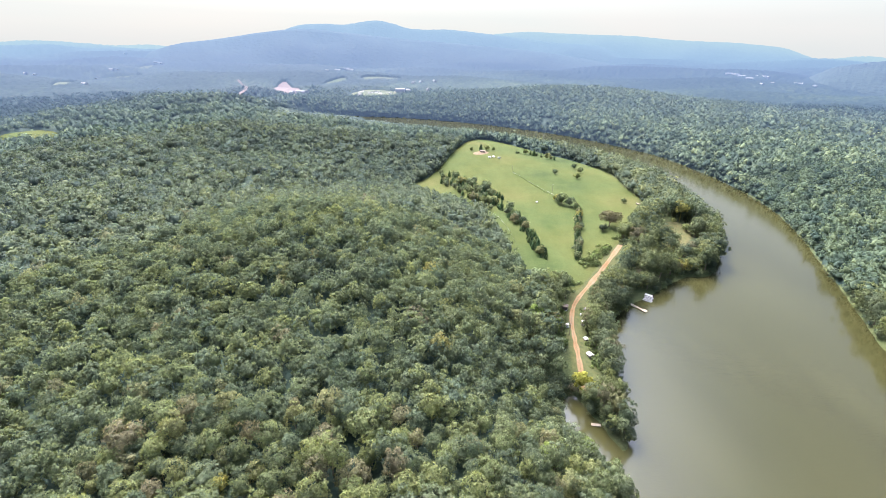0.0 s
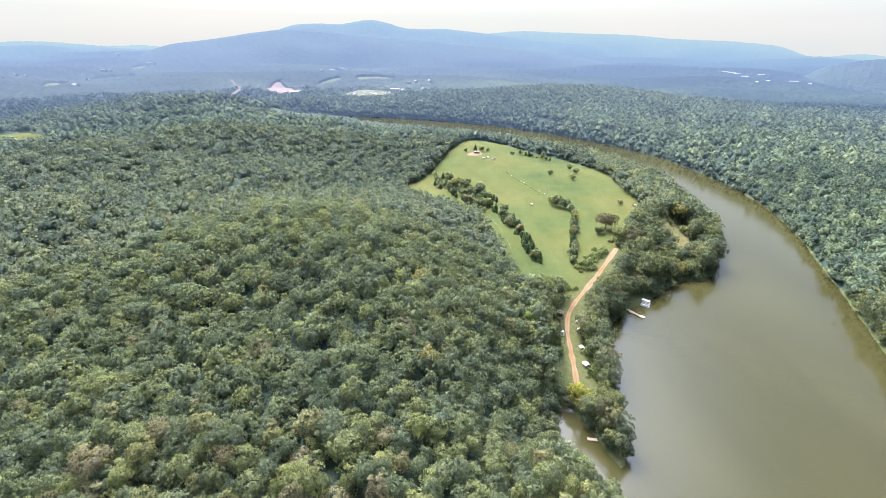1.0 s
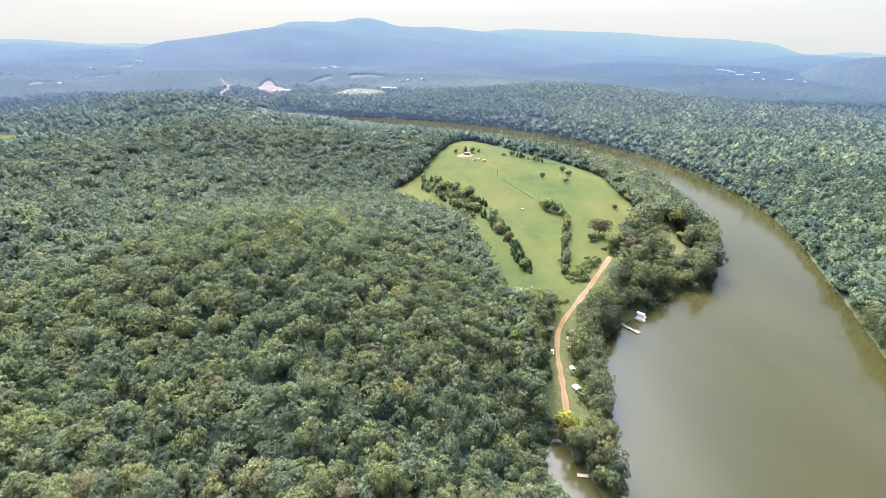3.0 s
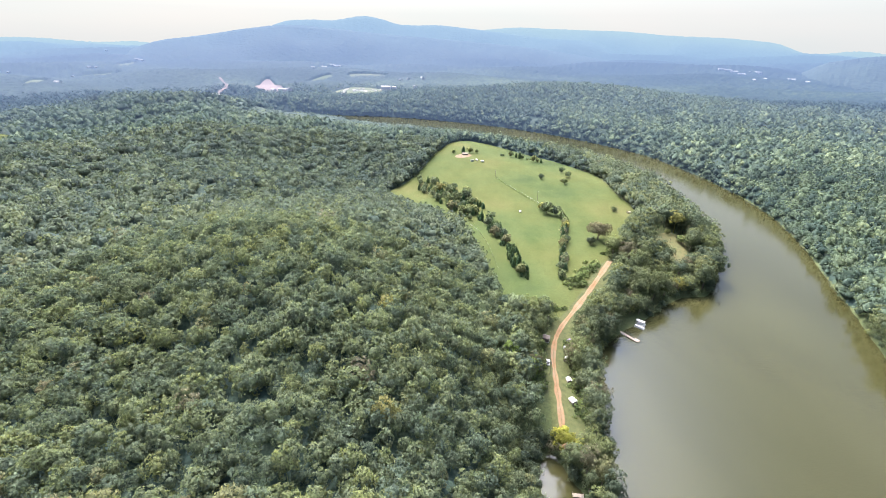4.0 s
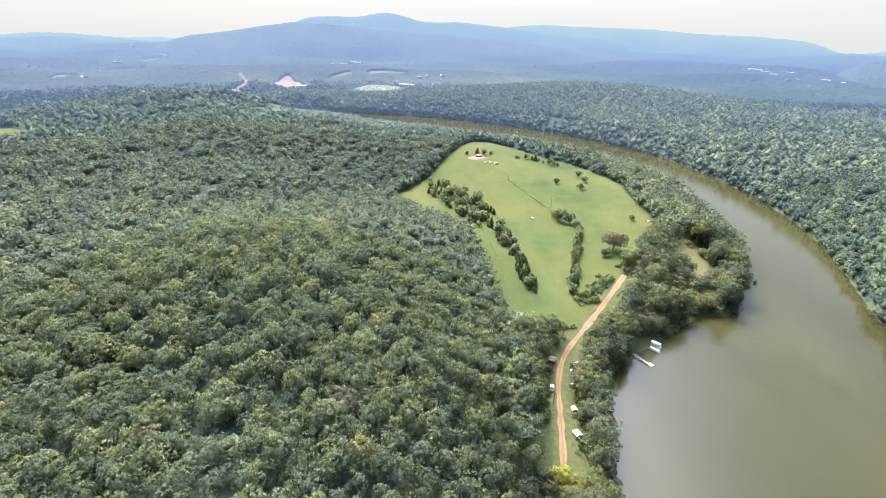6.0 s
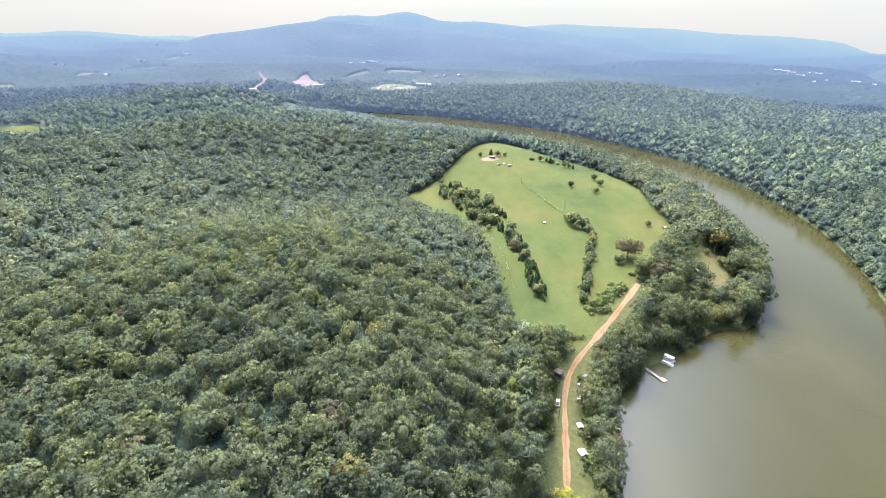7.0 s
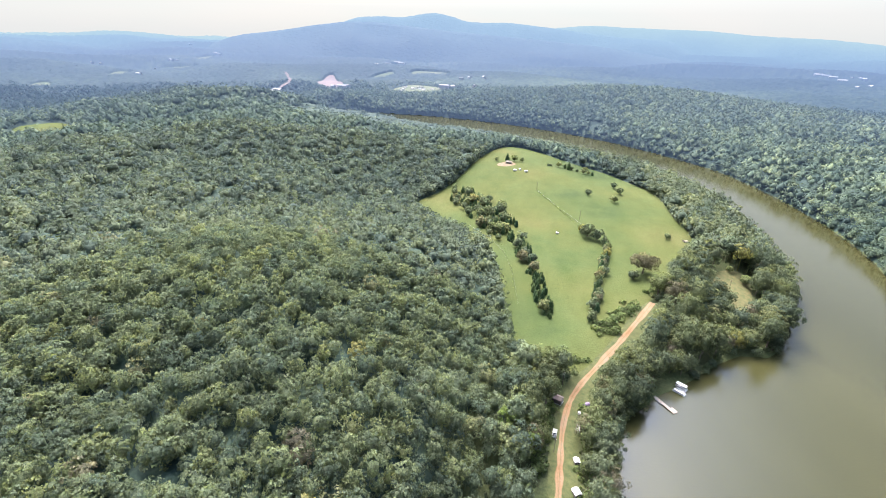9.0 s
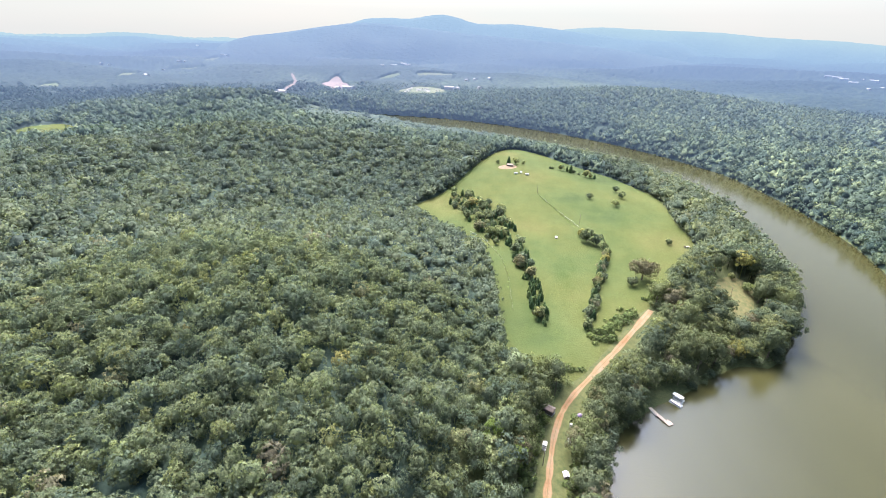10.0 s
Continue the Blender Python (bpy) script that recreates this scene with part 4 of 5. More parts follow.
def understory():
    """Low leafy growth that closes the woods below the crowns, beyond the near hill."""
    r = [75.0]
    while r[-1] < 1640:
        r.append(r[-1] + max(3.3, r[-1] * 0.0068))
    az = np.radians(np.linspace(-56, 51, 430))
    rr, aa = np.meshgrid(np.array(r), az, indexing="ij")
    x, y = (rr * np.sin(aa)).ravel(), (rr * np.cos(aa)).ravel()
    bank = from_bank(x, y)
    up, tint = crowns(x, y, 7.0)
    ok = wooded(x, y, bank)
    ok &= ~((bank < 80) & (x > 58) & (x < 300) & (y < 700))
    ok &= ~((x > 40) & (y < 330))
    edge = smooth_step((bank + 1) / 9)
    for line in (FIELD, LEFT_FIELD):
        edge = np.minimum(edge, smooth_step(inside_and_distance(line, x, y)[1] / 10))
    z = np.where(ok, land(x, y, bank) + 0.3 + edge * (0.7 + np.where(rr.ravel() < 330, 0.5, 0.85) * up), land(x, y, bank) - 0.5)
    n = len(az)
    i = (np.arange(len(r) - 1)[:, None] * n + np.arange(n - 1)[None, :]).ravel()
    quads = np.stack([i, i + n, i + n + 1, i + 1], 1)
    quads = quads[ok[quads].any(1)]
    used, back = np.unique(quads, return_inverse=True)
    # low tint paints the gaps between crowns dark, like shade
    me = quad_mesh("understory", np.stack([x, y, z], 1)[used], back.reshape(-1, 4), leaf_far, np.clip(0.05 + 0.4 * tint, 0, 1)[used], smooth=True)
    tagged(link("understory", me), "leafy green undergrowth closing the woods below the crowns", "undergrowth", kind="stuff")


understory()
for px, py, size in ((72.6, 200.6, 0.98), (80.5, 196.5, 0.72)):
    lit = tree_kind("yellowing_tree", crown_shape(int(px * 10), 24, 44, 0.7, rx=4.8, rz=4.4, cz=7.6, core=(8, 5)), yellow_leaf, "rounded yellow-green tree at the end of the dirt road", "tree", "yellowing trees", 6.0, 0.22, 4, int(px))
    lit.matrix_world = pose(px, py, height(px, py) - 0.2, 0, 0, px * 9) @ Matrix.Diagonal((size, size, size, 1))

for px, py, size in ((57.0, 246.0, 0.9), (66.5, 238.5, 0.85), (65.0, 273.0, 0.85), (40.0, 131.0, 0.8), (62.0, 150.0, 0.85)):
    bright = tree_kind("bright_green_tree", crown_shape(int(px * 7), 24, 44, 0.6, rx=4.6, rz=5.2, cz=9.6, core=(8, 5), full=0.5), lime_leaf, "fresh yellow-green broadleaf tree among darker woods", "tree", "bright green trees", 8.0, 0.25, 4, int(py))
    bright.matrix_world = pose(px, py, height(px, py) - 0.2, 0, 0, px * 9) @ Matrix.Diagonal((size, size, size * 1.15, 1))

# ---------------------------------------------------------------- hedgerows and trees in the pasture
cedars = Grove(*[tree_kind("cedar", cedar_shape(100 + k, 6.0 + k, 1.6 + 0.2 * k), cedar_leaf, "dark green pointed cedar in an overgrown hedgerow", "cedar", "hedgerow cedars", 3.0, 0.12, 0, 70 + k) for k in range(4)])
small_broad = [crown_shape(120 + k, 15, 40, 0.55, rx=2.9, rz=3.3, cz=3.0, core=(7, 5), full=0.55) for k in range(3)]
hedge_trees = Grove(*[tree_kind("hedge_tree", small_broad[k], leaf_each, "small rounded green tree in a pasture hedgerow", "tree", "hedgerow trees", 4.0, 0.16, 3, 90 + k) for k in range(3)])
shrub_shapes = [crown_shape(140 + k, 8, 18, 0.55, rx=1.6, rz=1.1, cz=0.75, core=(6, 4)) for k in range(3)]
shrubs = Grove(*[tree_kind("shrub", shrub_shapes[k], shrub_leaf, "low pale green shrub in rough grass", "shrub", "shrubs", 0.8, 0.05, 2, 110 + k) for k in range(3)])


def along(line, count, width, seed):
    rng = np.random.default_rng(seed)
    p = np.array(line, float)
    seg = np.concatenate([[0], np.cumsum(np.hypot(*np.diff(p, axis=0).T))])
    s = (np.arange(count) + rng.uniform(0.2, 0.8, count)) / count * seg[-1]
    x, y = np.interp(s, seg, p[:, 0]), np.interp(s, seg, p[:, 1])
    return x + rng.uniform(-1, 1, count) * width / 2, y + rng.uniform(-1, 1, count) * width / 2, rng


def plant_hedges():
    # the broad cedar hedgerow by the lower meadow
    for line, count, width in (([(81, 352), (80, 372), (77, 395), (72, 420)], 84, 10), ([(72, 420), (67, 445), (60, 472)], 40, 13), ([(56, 474), (44, 505), (26, 548), (4, 578)], 150, 30)):
        x, y, rng = along(line, count, width, count)
        for k in range(count):
            if rng.uniform() < (0.9 if width < 20 else 0.6):
                cedars.stand(int(rng.integers(0, 4)), x[k], y[k], rng.uniform(0.4, 0.85) * (1.0 if width < 20 else 1.2), rng.uniform(0, 360))
            else:
                hedge_trees.stand(int(rng.integers(0, 3)), x[k], y[k], rng.uniform(0.9, 1.6), rng.uniform(0, 360))
    # the hedge across the middle of the pasture
    x, y, rng = along([(109, 348), (117, 381), (123, 405), (132, 438), (138, 461)], 34, 4, 9)
    for k in range(34):
        (hedge_trees if k % 3 else cedars).stand(int(rng.integers(0, 3)), x[k], y[k], rng.uniform(0.75, 1.25), rng.uniform(0, 360))
    for px, py, s in ((131, 474, 1.7), (124, 480, 2.1), (135, 466, 1.2), (121, 489, 1.3)):
        hedge_trees.stand(1, px, py, s, px * 7 % 360)
    # thin weeds along the fence that climbs on
    x, y, rng = along([(120, 500), (104, 545), (88, 588)], 26, 1.2, 21)
    for k in range(26):
        shrubs.stand(k, x[k], y[k], rng.uniform(0.35, 0.6), rng.uniform(0, 360))
    x, y, rng = along([(53, 372), (52, 400), (48, 430), (40, 462), (22, 492)], 16, 1.2, 22)
    for k in range(16):
        shrubs.stand(k, x[k] + 8, y[k] + 4, rng.uniform(0.3, 0.5), rng.uniform(0, 360))
    # single trees in the open and in the small clearing
    for px, py, s in ((229, 421, 1.3), (222, 433, 0.9), (203, 402, 1.0)):
        hedge_trees.stand(0, px, py, s, px * 5 % 360)
    for px, py, s, kind in ((140, 587, 1.15, 0), (163, 570, 1.3, 1), (175, 602, 1.35, 1), (173, 624, 1.25, 0), (191, 485, 1.0, 1),
                            (106, 690, 0.7, 0), (109, 692, 0.6, 1), (118, 693, 1.3, 1), (126, 691, 0.9, 2), (130, 687, 1.3, 2), (134, 686, 0.9, 0), (140, 681, 0.7, 0), (147, 677, 1.5, 1), (152, 676, 0.9, 0), (157, 673, 0.8, 2),
                            (41, 693, 1.0, 1), (54, 694, 1.3, 2), (63, 696, 1.4, 0), (73, 698, 1.0, 1)):
        (cedars if kind == 2 else hedge_trees).stand(kind, px, py, s, px * 11 % 360)
    # brush by the top of the road
    for line, count, width in (([(136, 371), (125, 355), (113, 340)], 62, 11), ([(150, 388), (160, 398), (168, 408)], 12, 6), ([(100, 312), (86, 308)], 8, 5), ([(88, 216), (93, 240), (98, 262), (98, 282)], 60, 10), ([(70, 232), (74, 256), (79, 276)], 34, 5)):
        x, y, rng = along(line, count, width, count + 3)
        for k in range(count):
            shrubs.stand(k, x[k], y[k], rng.uniform(0.8, 1.7), rng.uniform(0, 360))


plant_hedges()
thin_shape = crown_shape(171, 40, 60, 0.6, rx=7.2, rz=6.0, cz=6.6, core=(9, 6), full=0.5)
second = tree_kind("pasture_tree", crown_shape(172, 18, 34, 0.8, rx=4.0, rz=3.6, cz=3.6, core=(8, 5)), leaf_each, "smaller rounded green tree beside the large pasture tree", "tree", "", 4.5, 0.25, 5, 172)
second.matrix_world = pose(146.5, 408.5, height(146.5, 408.5), 0, 0, 80)
oak = tree_kind("pasture_tree", thin_shape, thin_leaf, "large spreading tree with thin browning leaves in the pasture", "tree", "", 9.0, 0.42, 9, 171)
oak.matrix_world = pose(155.4, 419.0, height(155.4, 419.0), 0, 0, 30) @ Matrix.Diagonal((1.3, 1.3, 1.3, 1))

# ---------------------------------------------------------------- the landing on the river
def plank_deck(ob, length, width, z, step=0.30):
    """Boards laid across two bearers, with gaps between."""
    part("bearer", boxes(((length, 0.14, 0.22), (0, -width * 0.4, z - 0.16)), bevel=0.01), dark_board, ob)
    part("bearer", boxes(((length, 0.14, 0.22), (0, width * 0.4, z - 0.16)), bevel=0.01), dark_board, ob)
    n = int(length / step)
    first = part("board", boxes(((step - 0.025, width, 0.045), (-length / 2 + step / 2, 0, z)), bevel=0.006), board_mat, ob)
    for k in range(1, n):
        o = new("board", first.data)
        o.parent = ob
        o.location = (k * step, 0, 0.008 * math.sin(k * 2.3))
    return ob


def dock(x, y, turn, length, width, label):
    ob = thing("dock", pose(x, y, 0, 0, 0, turn), label, "dock", "docks")
    plank_deck(ob, length, width, 0.5)
    for a in (-0.45, 0.0, 0.45):
        for b in (-1, 1):
            part("post", tube(bmesh.new(), (a * length, b * (width / 2 + 0.1), -1.5), (a * length, b * (width / 2 + 0.1), 1.3), 0.1, 0.09, 8), dark_board, ob)
            part("float", boxes(((length * 0.22, 0.6, 0.4), (a * length * 0.8, b * width * 0.28, 0.1)), bevel=0.06), black_mat, ob)
    return ob


def pontoon_boat(x, y, turn, canopy, label):
    ob = thing("pontoon_boat", pose(x, y, 0, 0, 0, turn), label, "boat", "pontoon boats")
    for side in (-0.95, 0.95):
        bm = tube(bmesh.new(), (-3.2, side, 0.18), (2.6, side, 0.18), 0.32, 0.32, 12)
        tube(bm, (2.6, side, 0.18), (3.4, side, 0.32), 0.32, 0.06, 12)
        part("pontoon", bm, alu_mat, ob)
    part("deck", boxes(((6.2, 2.5, 0.09), (-0.1, 0, 0.56)), bevel=0.02), grey_metal, ob)
    for side in (-1.2, 1.2):
        part("railing", boxes(((5.4, 0.05, 0.55), (-0.2, side, 0.95)), ((5.5, 0.07, 0.06), (-0.2, side, 1.25)), bevel=0.01), white_paint, ob)
    part("railing", boxes(((0.05, 2.35, 0.55), (2.5, 0, 0.95))), white_paint, ob)
    part("bench", boxes(((1.6, 0.6, 0.42), (-1.6, -0.8, 0.82)), ((1.6, 0.16, 0.35), (-1.6, -1.08, 1.15)), bevel=0.05), white_paint, ob)
    part("bench", boxes(((1.4, 0.6, 0.42), (1.4, 0.8, 0.82)), ((1.4, 0.16, 0.35), (1.4, 1.08, 1.15)), bevel=0.05), white_paint, ob)
    part("helm", boxes(((0.5, 0.7, 0.8), (-0.2, 0.7, 1.0)), bevel=0.05), grey_metal, ob)
    part("outboard_motor", boxes(((0.4, 0.35, 0.7), (-3.3, 0, 0.9)), ((0.2, 0.14, 1.0), (-3.4, 0, 0.2)), bevel=0.04), black_mat, ob)
    if canopy:
        bm = bmesh.new()
        bmesh.ops.create_grid(bm, x_segments=10, y_segments=6, size=0.5, matrix=pose(-0.2, 0, 2.55) @ Matrix.Diagonal((5.4, 2.6, 1, 1)))
        for v in bm.verts:
            v.co.z -= 0.16 * (v.co.y / 1.3) ** 2 + 0.05 * math.cos(v.co.x * 3.5)
        ext = bmesh.ops.extrude_face_region(bm, geom=list(bm.faces))
        bmesh.ops.translate(bm, vec=(0, 0, 0.05), verts=[v for v in ext["geom"] if isinstance(v, bmesh.types.BMVert)])
        part("canopy", bm, white_metal, ob, "white stretched canopy")
        for a in (-2.4, 2.0):
            for b in (-1.15, 1.15):
                part("canopy_pole", tube(bmesh.new(), (a, b, 0.6), (a, b, 2.45), 0.03, 0.03, 6), alu_mat, ob)
    return ob


def jon_boat(x, y, turn, label):
    """A flat-bottomed metal boat with open hull and thwarts."""
    ob = thing("jon_boat", pose(x, y, 0, 0, 0, turn), label, "boat")
    bm = bmesh.new()
    rows = []
    for a, w, h in ((-2.1, 0.72, 0.5), (-0.8, 0.76, 0.5), (0.8, 0.74, 0.5), (1.8, 0.6, 0.56), (2.2, 0.42, 0.62)):
        low = 0.0 if a < 1.7 else (0.12 if a < 2 else 0.38)
        rows.append([bm.verts.new(c) for c in ((a, -w, h), (a, -w * 0.8, low), (a, w * 0.8, low), (a, w, h), (a, w - 0.06, h), (a, w * 0.8 - 0.06, low + 0.06), (a, -w * 0.8 + 0.06, low + 0.06), (a, -w + 0.06, h))])
    for p, q in zip(rows, rows[1:]):
        for i in range(8):
            bm.faces.new((p[i], p[(i + 1) % 8], q[(i + 1) % 8], q[i]))
    bm.faces.new(rows[0])
    bm.faces.new(rows[-1][::-1])
    part("hull", bm, alu_mat, ob)
    for a in (-1.5, 0.0, 1.2):
        part("thwart", boxes(((0.3, 1.2, 0.05), (a, 0, 0.4)), bevel=0.01), white_paint, ob)
    return ob


dock(146, 313, -44, 12.0, 2.2, "grey weathered wooden dock at the shaded river bank")
pontoon_boat(151.2, 307.6, -44, True, "white pontoon boat with a white canopy moored at the dock")
pontoon_boat(149.0, 303.6, -44, False, "grey open pontoon boat moored at the dock")
dock(137.4, 293.6, -60, 10.5, 1.9, "narrow wooden dock with a square end float")
jon_boat(136.2, 294.6, -62, "grey flat-bottomed boat tied beside the narrow dock")
float_deck = thing("swim_float", pose(141.2, 288.6, 0, 0, 0, -60), "square pale floating platform at the dock's end", "float")
plank_deck(float_deck, 3.6, 3.2, 0.45)
part("float", boxes(((3.2, 2.8, 0.45), (0, 0, 0.1)), bevel=0.06), black_mat, float_deck)
cove_dock = thing("cove_dock", pose(75.6, 178.5, 0, 0, 0, -8), "small pale plank dock in the muddy cove", "dock")
plank_deck(cove_dock, 4.6, 1.7, 0.45)
part("float", boxes(((4.0, 1.3, 0.4), (0, 0, 0.12)), bevel=0.05), black_mat, cove_dock)
for a in (-2.1, 2.1):
    part("post", tube(bmesh.new(), (a, 0.95, -1.5), (a, 0.95, 1.2), 0.09, 0.08, 8), dark_board, cove_dock)


# ---------------------------------------------------------------- sheds and vehicles by the dirt road
def shed(name, x, y, turn, size, wall_mat, roof_mat, label, rise=0.5, door=True, category="shed"):
    """A small gabled building with a door, a window, eaves and a ribbed roof."""
    w, d, h = size
    ob = thing(name, pose(x, y, height(x, y) + 0.15, 0, 0, turn), label, category)
    part("floor_slab", boxes(((w + 0.2, d + 0.2, 0.8), (0, 0, -0.4)), bevel=0.02), grey_metal, ob)
    bm = bmesh.new()
    prof = [(-w / 2, 0), (w / 2, 0), (w / 2, h), (0, h + rise), (-w / 2, h)]
    a = [bm.verts.new((p, -d / 2, q)) for p, q in prof]
    b = [bm.verts.new((p, d / 2, q)) for p, q in prof]
    bm.faces.new(a)
    bm.faces.new(b[::-1])
    for i in range(5):
        bm.faces.new((a[i], b[i], b[(i + 1) % 5], a[(i + 1) % 5]))
    bmesh.ops.recalc_face_normals(bm, faces=bm.faces)
    part("wall", bm, wall_mat, ob)
    slope = math.hypot(w / 2 + 0.25, rise * (w / 2 + 0.25) / (w / 2))
    tilt = math.degrees(math.atan2(rise, w / 2))
    for s in (-1, 1):
        mid = (s * (w / 4 + 0.125), 0, h + rise / 2 + 0.03)
        roof = part("roof", boxes(((slope, d + 0.5, 0.06), mid, (0, s * tilt, 0)), bevel=0.01), roof_mat, ob)
        for k in range(max(3, int(d / 0.9))):
            yy = -d / 2 + (k + 0.5) * d / max(3, int(d / 0.9))
            part("roof_rib", boxes(((slope, 0.05, 0.04), (mid[0], yy, mid[2] + 0.05), (0, s * tilt, 0))), roof_mat, roof)
    part("ridge_cap", boxes(((0.35, d + 0.5, 0.06), (0, 0, h + rise + 0.08)), bevel=0.02), roof_mat, ob)
    if door:
        door_ob = part("door", boxes(((0.95, 0.06, 2.0), (-w * 0.18, -d / 2 - 0.03, 1.0)), bevel=0.01), dark_board, ob)
        part("handle", boxes(((0.05, 0.08, 0.12), (-w * 0.18 + 0.36, -d / 2 - 0.09, 1.0))), alu_mat, door_ob)
        win = part("window", boxes(((0.8, 0.05, 0.7), (w * 0.24, -d / 2 - 0.025, 1.5)), bevel=0.01), glass_dark, ob)
        part("frame", boxes(((0.92, 0.04, 0.07), (w * 0.24, -d / 2 - 0.045, 1.88)), ((0.92, 0.04, 0.07), (w * 0.24, -d / 2 - 0.045, 1.12)), ((0.07, 0.04, 0.7), (w * 0.24 - 0.43, -d / 2 - 0.045, 1.5)), ((0.07, 0.04, 0.7), (w * 0.24 + 0.43, -d / 2 - 0.045, 1.5))), white_paint, win)
    return ob


def wheel(ob, at, r=0.34, w=0.22):
    tyre = part("wheel", tube(bmesh.new(), (at[0], at[1] - w / 2, at[2]), (at[0], at[1] + w / 2, at[2]), r, r, 16), black_mat, ob)
    part("rim", tube(bmesh.new(), (at[0], at[1] - w / 2 - 0.01, at[2]), (at[0], at[1] + w / 2 + 0.01, at[2]), r * 0.58, r * 0.58, 12), alu_mat, tyre)


def pickup(x, y, turn, label):
    ob = thing("pickup_truck", pose(x, y, height(x, y) + 0.55, 0, 0, turn), label, "truck")
    bm = bmesh.new()
    side = [(-2.6, 0.45), (2.55, 0.45), (2.6, 0.95), (1.3, 1.08), (0.75, 1.72), (-0.75, 1.74), (-0.95, 1.1), (-2.6, 1.05)]
    a = [bm.verts.new((p, -0.92, q)) for p, q in side]
    b = [bm.verts.new((p, 0.92, q)) for p, q in side]
    bm.faces.new(a)
    bm.faces.new(b[::-1])
    for i in range(8):
        bm.faces.new((a[i], b[i], b[(i + 1) % 8], a[(i + 1) % 8]))
    bmesh.ops.recalc_face_normals(bm, faces=bm.faces)
    bmesh.ops.bevel(bm, geom=list(bm.edges), offset=0.05, segments=2, affect="EDGES")
    part("body", bm, white_paint, ob)
    part("windscreen", boxes(((0.04, 1.5, 0.72), (1.05, 0, 1.42), (0, -41, 0)), bevel=0.01), glass_dark, ob)
    part("rear_window", boxes(((0.04, 1.4, 0.45), (-0.88, 0, 1.46), (0, 17, 0)), bevel=0.01), glass_dark, ob)
    for s in (-0.93, 0.93):
        part("side_window", boxes(((1.3, 0.03, 0.45), (0.0, s, 1.42)), bevel=0.01), glass_dark, ob)
        part("headlight", boxes(((0.05, 0.3, 0.16), (2.6, s * 0.72, 0.8)), bevel=0.02), alu_mat, ob)
    part("bed_liner", boxes(((1.5, 1.5, 0.03), (-1.75, 0, 1.09))), black_mat, ob)
    part("bumper", boxes(((0.16, 1.8, 0.2), (2.66, 0, 0.5)), bevel=0.03), alu_mat, ob)
    for wx in (-1.6, 1.65):
        for s in (-0.84, 0.84):
            wheel(ob, (wx, s, 0.36), 0.38)
    return ob


def camper(x, y, turn, label, size=(4.6, 2.1, 2.0), name="camper_trailer"):
    ob = thing(name, pose(x, y, height(x, y) + 0.5, 0, 0, turn), label, "trailer", "trailers")
    part("body", boxes(((size[0], size[1], size[2]), (0, 0, 0.45 + size[2] / 2)), bevel=0.14), white_paint, ob)
    part("roof_vent", boxes(((0.5, 0.5, 0.14), (0.4, 0, 0.5 + size[2])), bevel=0.03), grey_metal, ob)
    part("door", boxes(((0.65, 0.04, 1.6), (0.7, -size[1] / 2 - 0.02, 1.35)), bevel=0.01), grey_metal, ob)
    for a in (-1.2, 1.6):
        part("window", boxes(((0.8, 0.04, 0.5), (a, -size[1] / 2 - 0.02, 1.7)), bevel=0.01), glass_dark, ob)
    part("hitch", boxes(((1.2, 0.1, 0.1), (size[0] / 2 + 0.5, 0, 0.5))), black_mat, ob)
    for s in (-1, 1):
        wheel(ob, (-0.3, s * (size[1] / 2 - 0.1), 0.33), 0.34)
    return ob


shed("white_roofed_shed", 85.5, 227.5, 24, (2.6, 3.0, 2.2), board_mat, white_metal, "small board shed with a white metal roof beside the road")
shed("dark_shed", 82.5, 279.0, 62, (3.6, 4.6, 2.5), dark_board, dark_board, "dark brown wooden shed at the road's bend", rise=0.8)
shed("lean_shed", 87.5, 243.5, 10, (2.0, 2.4, 2.1), board_mat, grey_metal, "tiny grey-roofed shed among shrubs")
pickup(79.2, 256.5, 78, "white pickup truck parked beside the dirt road")
camper(90.8, 262.5, 70, "small white camper trailer among riverside trees", (3.8, 2.0, 1.9))
tank = thing("water_tank", pose(92.5, 273.4, height(92.5, 273.4) + 0.5), "small white plastic water tank on short grass", "tank")
part("body", tube(bmesh.new(), (0, 0, 0), (0, 0, 1.3), 0.65, 0.62, 20), white_paint, tank)
part("lid", tube(bmesh.new(), (0, 0, 1.3), (0, 0, 1.5), 0.4, 0.3, 16), grey_metal, tank)
cover = thing("covered_trailer", pose(97.0, 280.5, height(97, 280.5) + 0.5, 0, 0, 35), "low trailer under a faded purple cover", "trailer")
bm = bmesh.new()
bmesh.ops.create_grid(bm, x_segments=12, y_segments=8, size=0.5, matrix=Matrix.Diagonal((4.2, 2.3, 1, 1)))
for v in bm.verts:
    v.co.z = 1.35 * (1 - (abs(v.co.x) / 2.1) ** 4) * (1 - (abs(v.co.y) / 1.15) ** 4) + 0.25 + 0.08 * math.sin(v.co.x * 4 + v.co.y * 3)
part("cover", bm, purple_mat, cover)
part("bed", boxes(((3.9, 2.0, 0.2), (0, 0, 0.3)), bevel=0.02), dark_board, cover)
for s in (-1, 1):
    wheel(cover, (-0.2, s * 1.0, 0.3), 0.32)


